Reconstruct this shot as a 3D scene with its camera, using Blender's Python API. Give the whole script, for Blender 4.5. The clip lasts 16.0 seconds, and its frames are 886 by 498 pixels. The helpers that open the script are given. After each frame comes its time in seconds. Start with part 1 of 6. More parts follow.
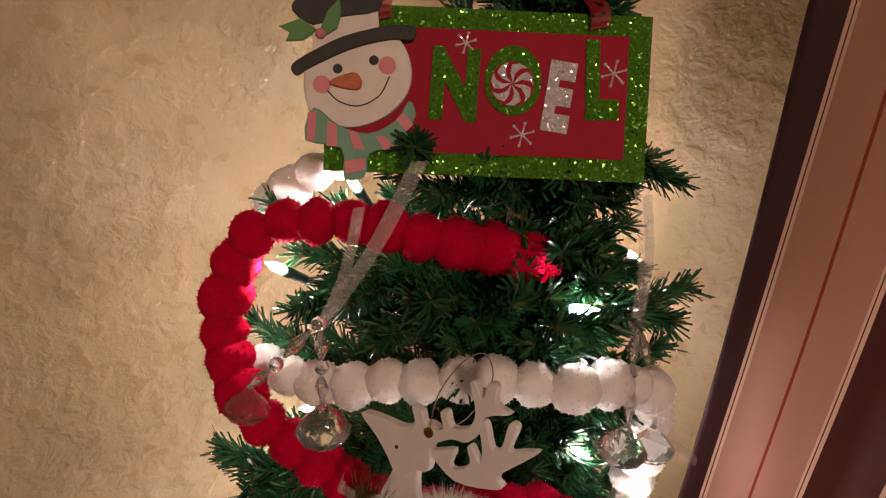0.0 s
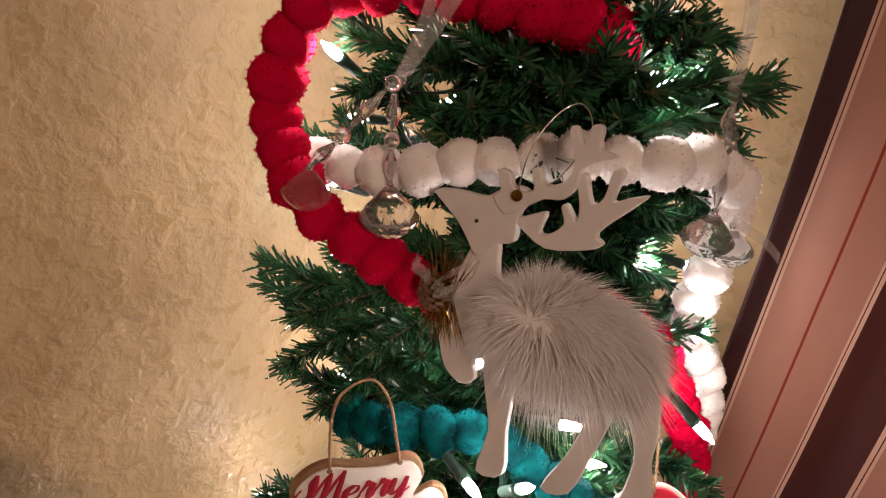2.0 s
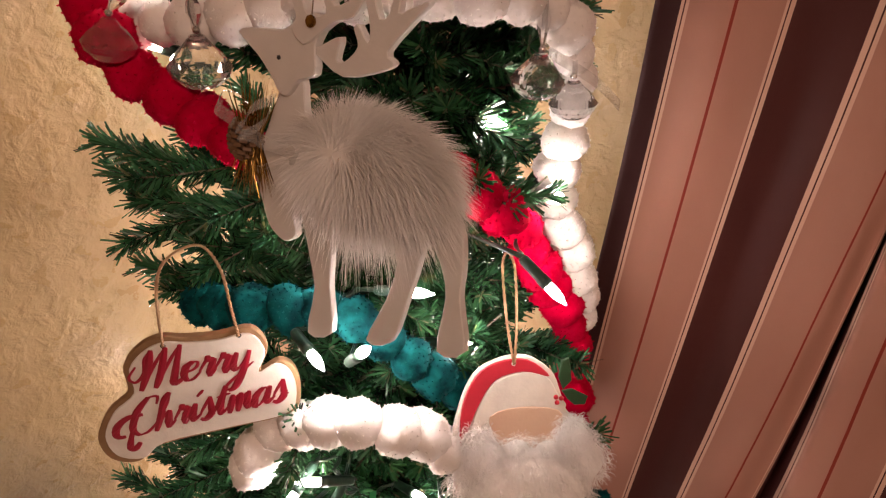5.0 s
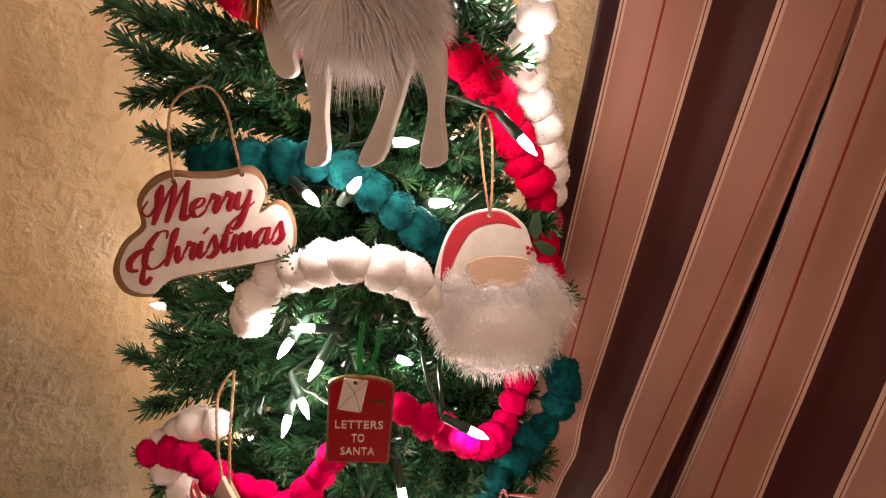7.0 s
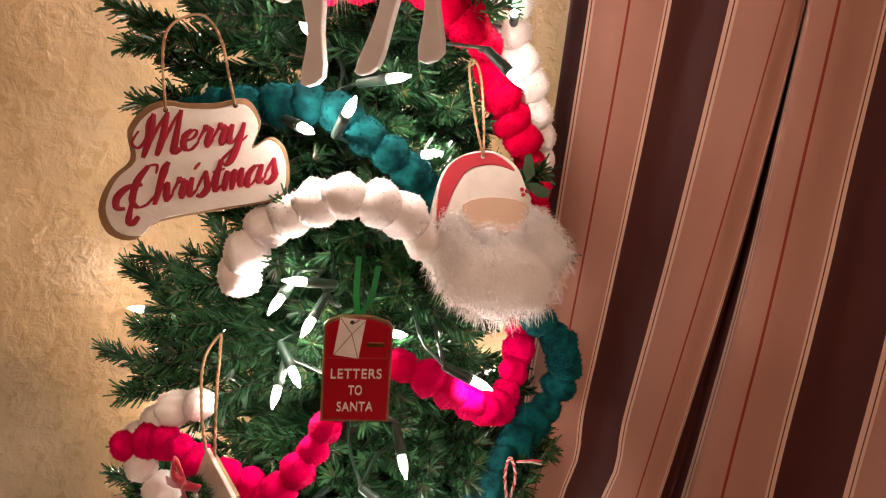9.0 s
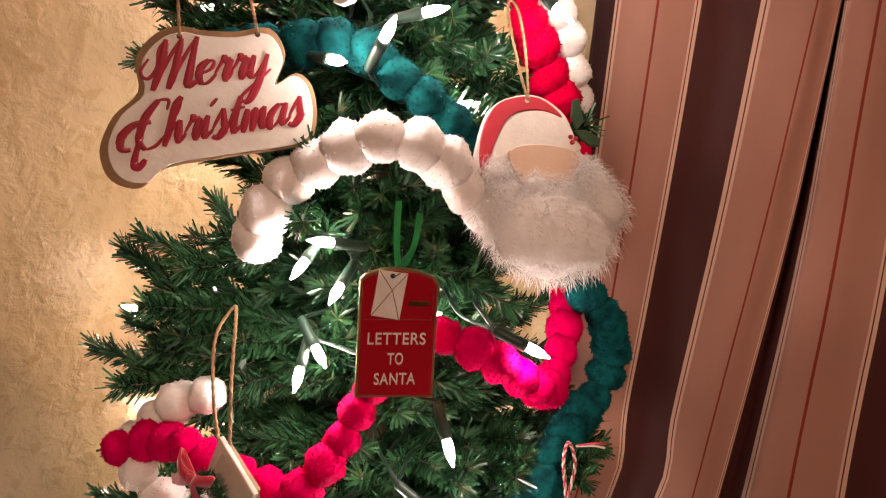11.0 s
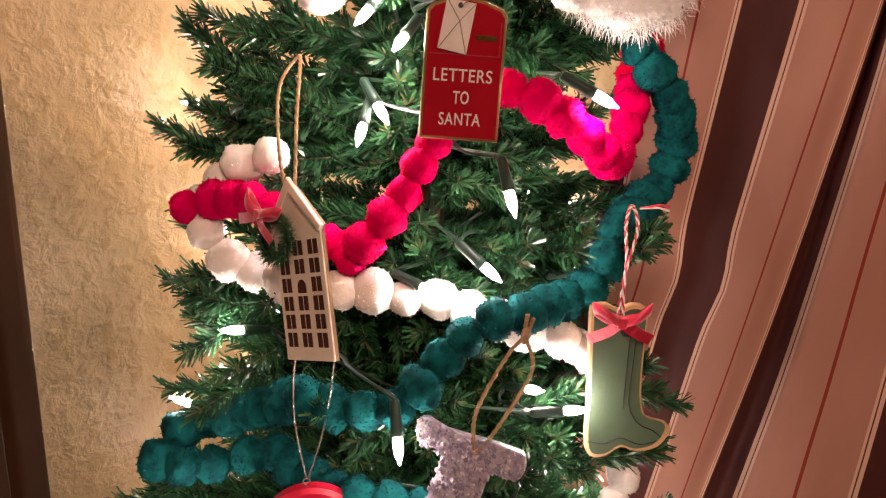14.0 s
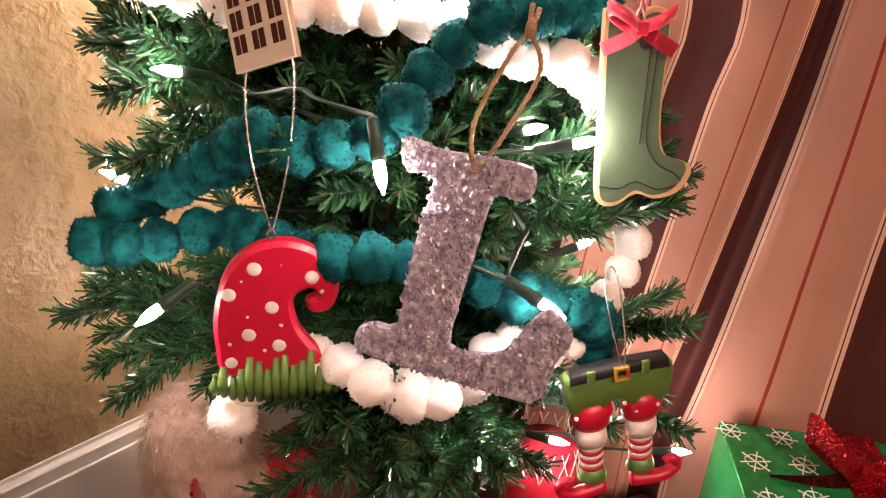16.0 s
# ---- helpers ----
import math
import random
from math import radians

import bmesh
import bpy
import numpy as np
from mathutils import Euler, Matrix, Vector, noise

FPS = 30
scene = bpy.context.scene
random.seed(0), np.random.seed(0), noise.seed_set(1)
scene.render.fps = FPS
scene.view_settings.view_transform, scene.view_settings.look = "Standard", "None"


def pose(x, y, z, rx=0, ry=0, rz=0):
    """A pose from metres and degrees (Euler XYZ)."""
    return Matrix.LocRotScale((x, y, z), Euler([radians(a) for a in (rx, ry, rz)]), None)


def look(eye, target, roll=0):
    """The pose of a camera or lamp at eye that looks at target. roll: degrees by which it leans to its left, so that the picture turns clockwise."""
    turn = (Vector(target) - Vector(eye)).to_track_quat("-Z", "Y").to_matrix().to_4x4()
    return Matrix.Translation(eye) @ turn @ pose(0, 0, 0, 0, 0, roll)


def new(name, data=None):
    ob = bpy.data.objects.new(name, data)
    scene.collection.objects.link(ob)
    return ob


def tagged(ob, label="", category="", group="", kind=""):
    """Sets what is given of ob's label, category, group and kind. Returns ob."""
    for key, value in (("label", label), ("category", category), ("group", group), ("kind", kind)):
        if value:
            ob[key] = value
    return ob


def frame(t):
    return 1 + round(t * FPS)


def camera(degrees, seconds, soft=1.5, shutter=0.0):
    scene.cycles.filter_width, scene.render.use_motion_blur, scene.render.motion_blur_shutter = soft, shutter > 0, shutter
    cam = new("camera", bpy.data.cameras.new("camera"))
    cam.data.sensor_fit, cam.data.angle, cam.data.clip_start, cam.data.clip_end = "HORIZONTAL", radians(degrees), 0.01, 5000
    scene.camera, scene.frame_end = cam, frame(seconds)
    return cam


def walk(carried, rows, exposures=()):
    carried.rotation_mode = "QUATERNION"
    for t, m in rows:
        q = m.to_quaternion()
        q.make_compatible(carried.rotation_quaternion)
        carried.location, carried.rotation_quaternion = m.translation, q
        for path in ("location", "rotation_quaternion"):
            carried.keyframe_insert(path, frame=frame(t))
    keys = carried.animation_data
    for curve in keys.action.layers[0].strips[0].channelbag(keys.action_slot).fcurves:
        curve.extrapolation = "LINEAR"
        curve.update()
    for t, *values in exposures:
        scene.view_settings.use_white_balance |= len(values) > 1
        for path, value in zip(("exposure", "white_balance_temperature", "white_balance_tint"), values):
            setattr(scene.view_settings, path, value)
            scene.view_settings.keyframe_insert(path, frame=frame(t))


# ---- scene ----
cam = camera(65.7, 16.0, 1.2)
METRES, EYE, TILT, LEAN, TURN = 1.0, 1.387, -21.5, -5.45, 0.0
EXPOSURES = [(0.0, -0.04, 6200, 15), (3.0, 0.0, 6300, 17), (6.5, -0.15, 7000, 22), (8.5, 0.02, 7000, 22), (11.5, 0.05, 7000, 23), (14.0, 0.45, 7000, 24), (15.0, 0.75, 7000, 25), (16.0, 1.02, 7000, 27)]
ROWS = [
    (0.0, 0.0, 0.0, 0.0, -0.0, 0.0, 0.0),
    (0.5, -0.043, 0.0271, -0.0437, -1.15, -1.35, -0.2),
    (1.0, -0.0688, 0.0447, -0.0741, -0.67, -2.99, 0.01),
    (1.5, -0.0704, 0.0442, -0.0926, -2.01, -3.13, 0.12),
    (2.0, -0.0606, 0.0325, -0.1135, -2.05, -3.3, -0.28),
    (2.5, -0.0394, 0.0308, -0.1282, -2.35, -3.63, -0.49),
    (3.0, -0.0147, 0.0313, -0.1359, -2.58, -3.59, -0.1),
    (3.5, 0.0173, 0.036, -0.142, -2.82, -3.96, 0.74),
    (6.0, 0.0322, 0.0239, -0.2435, -3.8, -5.1, 2.11),
    (6.5, 0.0331, 0.0059, -0.2685, -3.82, -5.05, 0.74),
    (7.0, 0.0268, -0.02, -0.2889, -4.93, -5.58, 1.54),
    (7.5, 0.0129, -0.0446, -0.3082, -6.56, -5.78, 2.3),
    (8.0, 0.0061, -0.0454, -0.3342, -9.39, -6.42, 4.67),
    (8.5, 0.0098, -0.0314, -0.3826, -7.21, -1.1, 3.14),
    (11.0, -0.0413, 0.0633, -0.4895, -9.22, 9.05, 5.37),
    (11.5, -0.0429, 0.0559, -0.5145, -8.41, 8.48, 4.24),
    (12.0, -0.0415, 0.0683, -0.5326, -7.85, 7.11, 4.6),
    (12.5, -0.051, 0.0731, -0.5551, -7.89, 5.42, 4.26),
    (13.0, -0.0662, 0.0824, -0.5737, -7.3, 4.16, 4.11),
    (13.5, -0.0699, 0.0902, -0.5924, -6.11, 3.23, 4.36),
    (14.0, -0.0619, 0.0852, -0.6056, -5.8, 3.29, 3.72),
    (14.5, -0.0684, 0.0722, -0.6301, -4.19, 2.22, 4.7),
    (15.0, -0.0752, 0.0715, -0.6537, -5.11, -1.19, 6.16),
    (15.5, -0.0688, 0.1203, -0.6892, -7.25, -3.75, 8.2),
    (16.0, -0.0782, 0.1732, -0.7233, -9.03, -4.74, 6.15),
]
walk(cam, [(t, pose(0, 0, EYE, TILT, LEAN, TURN) @ pose(METRES * x, METRES * y, METRES * z, 90 + pitch, roll, yaw)) for t, x, y, z, yaw, pitch, roll in ROWS], EXPOSURES)
ROOM_W, BULB_W = 54.0, 236.0

# ---- light ----
world = bpy.data.worlds.new("night")
scene.world = world
world.use_nodes = True
world.node_tree.nodes["Background"].inputs[0].default_value = (1.0, 0.8, 0.6, 1)
world.node_tree.nodes["Background"].inputs[1].default_value = 0.01
CEILING = 2.45
# Area light added for the warm room light; no lamp is in view.
room = bpy.data.lights.new("room_fill", "AREA")
room.shape, room.size, room.energy, room.color = "DISK", 0.4, ROOM_W, (1.0, 0.71, 0.52)
room_ob = new("room_fill", room)
room_ob.matrix_world = look((0.45, -2.3, CEILING - 0.09), (0.2, 0.3, 0.6))


# ---- materials ----
def mat(name, base, rough=0.6, metal=0.0, other=None, scale=60.0, amount=0.5, bump=0.15, fine=400.0, island=False, **more):
    """A principled material: two colours mixed by noise at one scale, relief at a finer one."""
    m = bpy.data.materials.new(name)
    m.use_nodes = True
    n, l = m.node_tree.nodes, m.node_tree.links
    p = n["Principled BSDF"]
    p.inputs["Roughness"].default_value, p.inputs["Metallic"].default_value = rough, metal
    co = n.new("ShaderNodeTexCoord")
    big = n.new("ShaderNodeTexNoise")
    big.inputs["Scale"].default_value, big.inputs["Detail"].default_value = scale, 4
    l.new(co.outputs["Object"], big.inputs["Vector"])
    mix = n.new("ShaderNodeMix")
    mix.data_type = "RGBA"
    dark = other or tuple(c * 0.7 for c in base)
    mix.inputs[6].default_value, mix.inputs[7].default_value = (*base, 1), (*dark, 1)
    ramp = n.new("ShaderNodeMapRange")
    ramp.inputs[1].default_value, ramp.inputs[2].default_value, ramp.inputs[4].default_value = 0.35, 0.7, amount
    l.new(big.outputs["Fac"], ramp.inputs[0])
    last = ramp.outputs[0]
    if island:
        geo = n.new("ShaderNodeNewGeometry")
        add = n.new("ShaderNodeMath")
        add.operation, add.use_clamp = "MULTIPLY_ADD", True
        add.inputs[1].default_value = 0.6
        l.new(geo.outputs["Random Per Island"], add.inputs[0])
        l.new(last, add.inputs[2])
        last = add.outputs[0]
    l.new(last, mix.inputs[0])
    l.new(mix.outputs[2], p.inputs["Base Color"])
    if bump:
        small = n.new("ShaderNodeTexNoise")
        small.inputs["Scale"].default_value, small.inputs["Detail"].default_value = fine, 3
        l.new(co.outputs["Object"], small.inputs["Vector"])
        b = n.new("ShaderNodeBump")
        b.inputs["Strength"].default_value, b.inputs["Distance"].default_value = bump, 0.001
        l.new(small.outputs["Fac"], b.inputs["Height"])
        l.new(b.outputs["Normal"], p.inputs["Normal"])
    for key, value in more.items():
        p.inputs[key.replace("_", " ")].default_value = value
    return m


def emitter(name, colour, strength):
    m = bpy.data.materials.new(name)
    m.use_nodes = True
    p = m.node_tree.nodes["Principled BSDF"]
    p.inputs["Base Color"].default_value = (0.8, 0.8, 0.8, 1)
    p.inputs["Emission Color"].default_value, p.inputs["Emission Strength"].default_value = (*colour, 1), strength
    return m


def plaster():
    """Knocked-down plaster under satin gold-tan paint."""
    m = mat("plaster", (0.43, 0.297, 0.15), 0.36, other=(0.30, 0.195, 0.09), scale=6, amount=0.95, bump=0)
    n, l = m.node_tree.nodes, m.node_tree.links
    p = n["Principled BSDF"]
    co = n.new("ShaderNodeTexCoord")
    warp = n.new("ShaderNodeTexNoise")
    warp.inputs["Scale"].default_value, warp.inputs["Detail"].default_value = 48, 9
    warp.inputs["Distortion"].default_value = 0.25
    l.new(co.outputs["Object"], warp.inputs["Vector"])
    flat = n.new("ShaderNodeMapRange")
    flat.interpolation_type = "SMOOTHSTEP"
    flat.inputs[1].default_value, flat.inputs[2].default_value = 0.36, 0.66
    l.new(warp.outputs["Fac"], flat.inputs[0])
    grain = n.new("ShaderNodeTexNoise")
    grain.inputs["Scale"].default_value, grain.inputs["Detail"].default_value = 260, 5
    l.new(co.outputs["Object"], grain.inputs["Vector"])
    add = n.new("ShaderNodeMath")
    add.operation = "MULTIPLY_ADD"
    add.inputs[1].default_value = 0.45
    l.new(grain.outputs["Fac"], add.inputs[0])
    l.new(flat.outputs[0], add.inputs[2])
    b = n.new("ShaderNodeBump")
    b.inputs["Strength"].default_value, b.inputs["Distance"].default_value = 0.6, 0.0024
    l.new(add.outputs[0], b.inputs["Height"])
    l.new(b.outputs["Normal"], p.inputs["Normal"])
    rough = n.new("ShaderNodeMapRange")
    rough.inputs[3].default_value, rough.inputs[4].default_value = 0.46, 0.26
    l.new(flat.outputs[0], rough.inputs[0])
    l.new(rough.outputs[0], p.inputs["Roughness"])
    return m


def striped_cloth():
    """Woven curtain stripes along the cloth's width, held in its UV map: u runs in metres."""
    m = mat("striped_cloth", (0.5, 0.3, 0.22), 0.55, bump=0.0)
    n, l = m.node_tree.nodes, m.node_tree.links
    p = n["Principled BSDF"]
    uv = n.new("ShaderNodeUVMap")
    sep = n.new("ShaderNodeSeparateXYZ")
    l.new(uv.outputs[0], sep.inputs[0])
    less = n.new("ShaderNodeMath")
    less.operation = "SUBTRACT"
    less.inputs[1].default_value = 0.018
    l.new(sep.outputs[0], less.inputs[0])
    mod = n.new("ShaderNodeMath")
    mod.operation = "FLOORED_MODULO"
    mod.inputs[1].default_value = 0.116
    l.new(less.outputs[0], mod.inputs[0])
    div = n.new("ShaderNodeMath")
    div.operation = "DIVIDE"
    div.inputs[1].default_value = 0.116
    l.new(mod.outputs[0], div.inputs[0])
    ramp = n.new("ShaderNodeValToRGB")
    ramp.color_ramp.interpolation = "CONSTANT"
    pink, light, red, dark = (0.365, 0.178, 0.130, 1), (0.58, 0.36, 0.27, 1), (0.22, 0.03, 0.018, 1), (0.062, 0.017, 0.015, 1)
    stops = [(0.0, light), (0.018, dark), (0.026, light), (0.045, pink), (0.29, red), (0.31, pink), (0.575, light), (0.592, dark), (0.60, light), (0.622, dark), (0.99, light)]
    ramp.color_ramp.elements[0].color = stops[0][1]
    ramp.color_ramp.elements[1].position, ramp.color_ramp.elements[1].color = stops[1]
    for at, colour in stops[2:]:
        ramp.color_ramp.elements.new(at).color = colour
    l.new(div.outputs[0], ramp.inputs[0])
    hem = n.new("ShaderNodeMath")
    hem.operation = "LESS_THAN"
    hem.inputs[1].default_value = 0.018
    l.new(sep.outputs[0], hem.inputs[0])
    pick = n.new("ShaderNodeMix")
    pick.data_type = "RGBA"
    pick.inputs[7].default_value = (0.04, 0.015, 0.016, 1)
    l.new(hem.outputs[0], pick.inputs[0])
    l.new(ramp.outputs[0], pick.inputs[6])
    weave = n.new("ShaderNodeTexNoise")
    weave.inputs["Scale"].default_value, weave.inputs["Detail"].default_value = 22, 5
    tone = n.new("ShaderNodeMix")
    tone.data_type, tone.blend_type = "RGBA", "MULTIPLY"
    tone.inputs[0].default_value = 0.35
    l.new(pick.outputs[2], tone.inputs[6])
    l.new(weave.outputs["Color"], tone.inputs[7])
    grey = n.new("ShaderNodeMapRange")
    grey.inputs[3].default_value, grey.inputs[4].default_value = 0.7, 1.15
    l.new(weave.outputs["Fac"], grey.inputs[0])
    l.new(grey.outputs[0], tone.inputs[7])
    l.new(tone.outputs[2], p.inputs["Base Color"])
    p.inputs["Specular IOR Level"].default_value = 0.15
    thread = n.new("ShaderNodeTexNoise")
    thread.inputs["Scale"].default_value = 900
    b = n.new("ShaderNodeBump")
    b.inputs["Strength"].default_value, b.inputs["Distance"].default_value = 0.25, 0.0006
    l.new(thread.outputs["Fac"], b.inputs["Height"])
    l.new(b.outputs["Normal"], p.inputs["Normal"])
    return m


def glitter(name, base, metal=0.6):
    """Tiny flakes, each turned its own way."""
    m = mat(name, base, 0.22, metal, bump=0, amount=0.6, scale=300)
    n, l = m.node_tree.nodes, m.node_tree.links
    v = n.new("ShaderNodeTexVoronoi")
    v.inputs["Scale"].default_value = 900
    co = n.new("ShaderNodeTexCoord")
    l.new(co.outputs["Object"], v.inputs["Vector"])
    turn = n.new("ShaderNodeVectorMath")
    turn.operation = "SUBTRACT"
    turn.inputs[1].default_value = (0.5, 0.5, 0.5)
    l.new(v.outputs["Color"], turn.inputs[0])
    geo = n.new("ShaderNodeNewGeometry")
    add = n.new("ShaderNodeVectorMath")
    add.operation = "MULTIPLY_ADD"
    add.inputs[1].default_value = (1.3, 1.3, 1.3)
    l.new(turn.outputs[0], add.inputs[0])
    l.new(geo.outputs["Normal"], add.inputs[2])
    unit = n.new("ShaderNodeVectorMath")
    unit.operation = "NORMALIZE"
    l.new(add.outputs[0], unit.inputs[0])
    l.new(unit.outputs[0], n["Principled BSDF"].inputs["Normal"])
    return m


PLASTER, CLOTH = plaster(), striped_cloth()
WHITE_PAINT = mat("white_paint", (0.74, 0.68, 0.60), 0.4, scale=9, amount=0.3, bump=0.1, fine=60)
CEILING_PAINT = mat("ceiling_paint", (0.72, 0.66, 0.56), 0.8, scale=6)
FLOOR_WOOD = mat("dark_floor_wood", (0.12, 0.04, 0.022), 0.35, other=(0.05, 0.016, 0.01), scale=14, amount=0.9, bump=0.2, fine=90)
CABINET = mat("dark_bronze_metal", (0.34, 0.30, 0.25), 0.26, 0.9, other=(0.10, 0.08, 0.06), scale=7, bump=0.08, fine=80)
STEEL = mat("brushed_bronze", (0.30, 0.25, 0.19), 0.35, 0.9, scale=20)
NEEDLE = mat("green_needles", (0.042, 0.140, 0.052), 0.24, other=(0.010, 0.048, 0.022), scale=45, amount=0.8, bump=0, island=True)
NEEDLE_TIP = mat("olive_needles", (0.10, 0.115, 0.035), 0.45, other=(0.05, 0.07, 0.02), scale=60, bump=0, island=True)
STEM = mat("brown_stem", (0.085, 0.06, 0.03), 0.7)
WIRE = mat("dark_green_wire", (0.012, 0.028, 0.018), 0.35)
SOCKET = mat("green_socket", (0.014, 0.036, 0.024), 0.42, Specular_IOR_Level=0.3)
BULB = emitter("lit_bulb", (1.0, 0.91, 0.82), BULB_W)
RED_POM = mat("red_chenille", (0.50, 0.0, 0.030), 0.95, other=(0.32, 0.0, 0.014), scale=150, bump=0.25, fine=1100, Specular_IOR_Level=0.08)
# The red chenille again, its colour shifted pink for the bulbs' light.
LIT_RED_POM = mat("lit_red_chenille", (0.58, 0.0, 0.072), 0.95, other=(0.40, 0.0, 0.045), scale=150, bump=0.25, fine=1100, Specular_IOR_Level=0.08)
WHITE_POM = mat("white_cotton", (0.80, 0.76, 0.73), 0.85, other=(0.68, 0.63, 0.60), scale=150, bump=0.2, fine=1100, Specular_IOR_Level=0.1)
TEAL_POM = mat("teal_chenille", (0.0, 0.094, 0.098), 0.95, other=(0.0, 0.022, 0.028), scale=120, amount=0.95, bump=0.25, fine=1100, Specular_IOR_Level=0.1)
RED_ENAMEL = mat("red_enamel", (0.36, 0.008, 0.018), 0.16, other=(0.28, 0.005, 0.012), scale=30, bump=0.03)
RED_PAINT = mat("red_paint", (0.46, 0.012, 0.03), 0.5, other=(0.34, 0.008, 0.02), scale=50)
CRIMSON_INK = mat("crimson_ink", (0.30, 0.006, 0.022), 0.45, bump=0)
CREAM = mat("cream_paint", (0.72, 0.67, 0.60), 0.55, other=(0.55, 0.50, 0.45), scale=70, bump=0.2)
DEER_WHITE = mat("white_board", (0.70, 0.67, 0.64), 0.6, other=(0.62, 0.58, 0.55), scale=60)
SKIN_TONE = mat("pale_peach_paint", (0.60, 0.42, 0.30), 0.6, other=(0.55, 0.33, 0.24), scale=40)
FUR = mat("white_fur", (0.86, 0.84, 0.82), 0.7, other=(0.76, 0.73, 0.71), scale=50, bump=0, island=True, Sheen_Weight=0.6)
MDF = mat("brown_mdf", (0.26, 0.15, 0.07), 0.7, other=(0.17, 0.09, 0.04), scale=90)
DARK_CUT = mat("burnt_cut", (0.055, 0.02, 0.014), 0.8, bump=0, Specular_IOR_Level=0.1)
PLY = mat("pale_plywood", (0.62, 0.52, 0.42), 0.6, other=(0.50, 0.41, 0.33), scale=60)
TWINE = mat("jute_twine", (0.34, 0.21, 0.11), 0.9, other=(0.20, 0.11, 0.05), scale=500, bump=0.8, fine=1800)
BLACK = mat("black_paint", (0.012, 0.012, 0.014), 0.5, bump=0)
SILVER = mat("silver_cord", (0.62, 0.60, 0.57), 0.25, 0.9, scale=900)
GOLD = mat("gold_tinsel", (0.45, 0.28, 0.08), 0.25, 0.9, other=(0.2, 0.11, 0.03), scale=200, island=True)
CONE = mat("brown_cone", (0.12, 0.06, 0.03), 0.6, other=(0.24, 0.13, 0.06), scale=200)
GREEN_GLITTER = glitter("green_glitter", (0.10, 0.30, 0.015), 0.4)
WHITE_GLITTER = glitter("white_glitter", (0.8, 0.76, 0.78), 0.3)
CRIMSON_GLITTER = glitter("red_glitter", (0.42, 0.01, 0.02))
NOEL_RED = mat("raspberry_paint", (0.33, 0.006, 0.028), 0.6, other=(0.27, 0.005, 0.022), scale=60, Specular_IOR_Level=0.15)
CHARCOAL = mat("charcoal_felt", (0.035, 0.037, 0.035), 0.8, other=(0.06, 0.06, 0.055), scale=120)
MINT = mat("mint_paint", (0.17, 0.34, 0.24), 0.6)
PINK = mat("pink_paint", (0.70, 0.22, 0.26), 0.6)
ORANGE = mat("orange_paint", (0.50, 0.13, 0.03), 0.6, other=(0.3, 0.06, 0.02), scale=150)
LEAF = mat("leaf_paint", (0.10, 0.26, 0.08), 0.6)
HOLLY = mat("dark_holly_paint", (0.012, 0.05, 0.016), 0.45)
BOOT_GREEN = mat("sage_paint", (0.060, 0.095, 0.055), 0.55, other=(0.04, 0.068, 0.04), scale=60, bump=0.2)
ELF_GREEN = mat("moss_clay", (0.10, 0.20, 0.045), 0.45, other=(0.06, 0.14, 0.03), scale=80)
ELF_RED = mat("crimson_clay", (0.50, 0.008, 0.035), 0.38, other=(0.4, 0.005, 0.025), scale=60)
CLAY_WHITE = mat("white_clay", (0.75, 0.68, 0.64), 0.5)
RIBBON_RED = mat("crimson_satin", (0.55, 0.01, 0.045), 0.35, scale=80, Sheen_Weight=0.4)
PURPLE_FLAKE = mat("lilac_flakes", (0.62, 0.59, 0.62), 0.25, other=(0.20, 0.175, 0.25), scale=170, amount=1.0, bump=0.3, island=True)
PURPLE_RESIN = mat("lilac_resin", (0.30, 0.25, 0.36), 0.22, other=(0.44, 0.39, 0.45), scale=140, amount=1.0, bump=0.8, fine=420)
GIFT_GREEN = mat("green_foil", (0.008, 0.22, 0.06), 0.22, 0.45, other=(0.01, 0.34, 0.10), scale=90, amount=1)
BROWN_FUR = mat("brown_grey_fur", (0.58, 0.45, 0.38), 0.8, other=(0.34, 0.23, 0.18), scale=40, amount=1, bump=0.5)
CLEAR = mat("clear_acrylic", (0.97, 0.96, 0.96), 0.01, scale=10, amount=0, bump=0, Transmission_Weight=0.96, IOR=1.52)
ORGANZA = mat("white_organza", (0.75, 0.72, 0.70), 0.4, scale=200, Alpha=0.26, Sheen_Weight=0.4)
RED_ORGANZA = mat("red_organza", (0.45, 0.01, 0.02), 0.4, scale=200, Alpha=0.75, Sheen_Weight=0.3)


# ---- shapes ----
def part(name, bm, material, parent=None, label="", smooth=False):
    me = bpy.data.meshes.new(name)
    if smooth:
        for f in bm.faces:
            f.smooth = True
    bm.to_mesh(me)
    bm.free()
    for m in material if isinstance(material, (list, tuple)) else (material,):
        me.materials.append(m)
    ob = new(name, me)
    ob.parent = parent
    return tagged(ob, label)


def thing(name, m, label, category, group=""):
    ob = new(name)
    ob.empty_display_size = 0.02
    ob.matrix_basis = m
    return tagged(ob, label, category, group)


def box(bm, x0, x1, y0, y1, z0, z1, bevel=0.0, m=None):
    r = bmesh.ops.create_cube(bm, size=1, matrix=Matrix.LocRotScale(((x0 + x1) / 2, (y0 + y1) / 2, (z0 + z1) / 2), None, (abs(x1 - x0), abs(y1 - y0), abs(z1 - z0))))
    vs = r["verts"]
    if bevel:
        es = list({e for v in vs for e in v.link_edges})
        bmesh.ops.bevel(bm, geom=es, offset=bevel, segments=2, affect="EDGES", profile=0.6)
    if m is not None:
        bmesh.ops.transform(bm, matrix=m, verts=vs)
    return bm


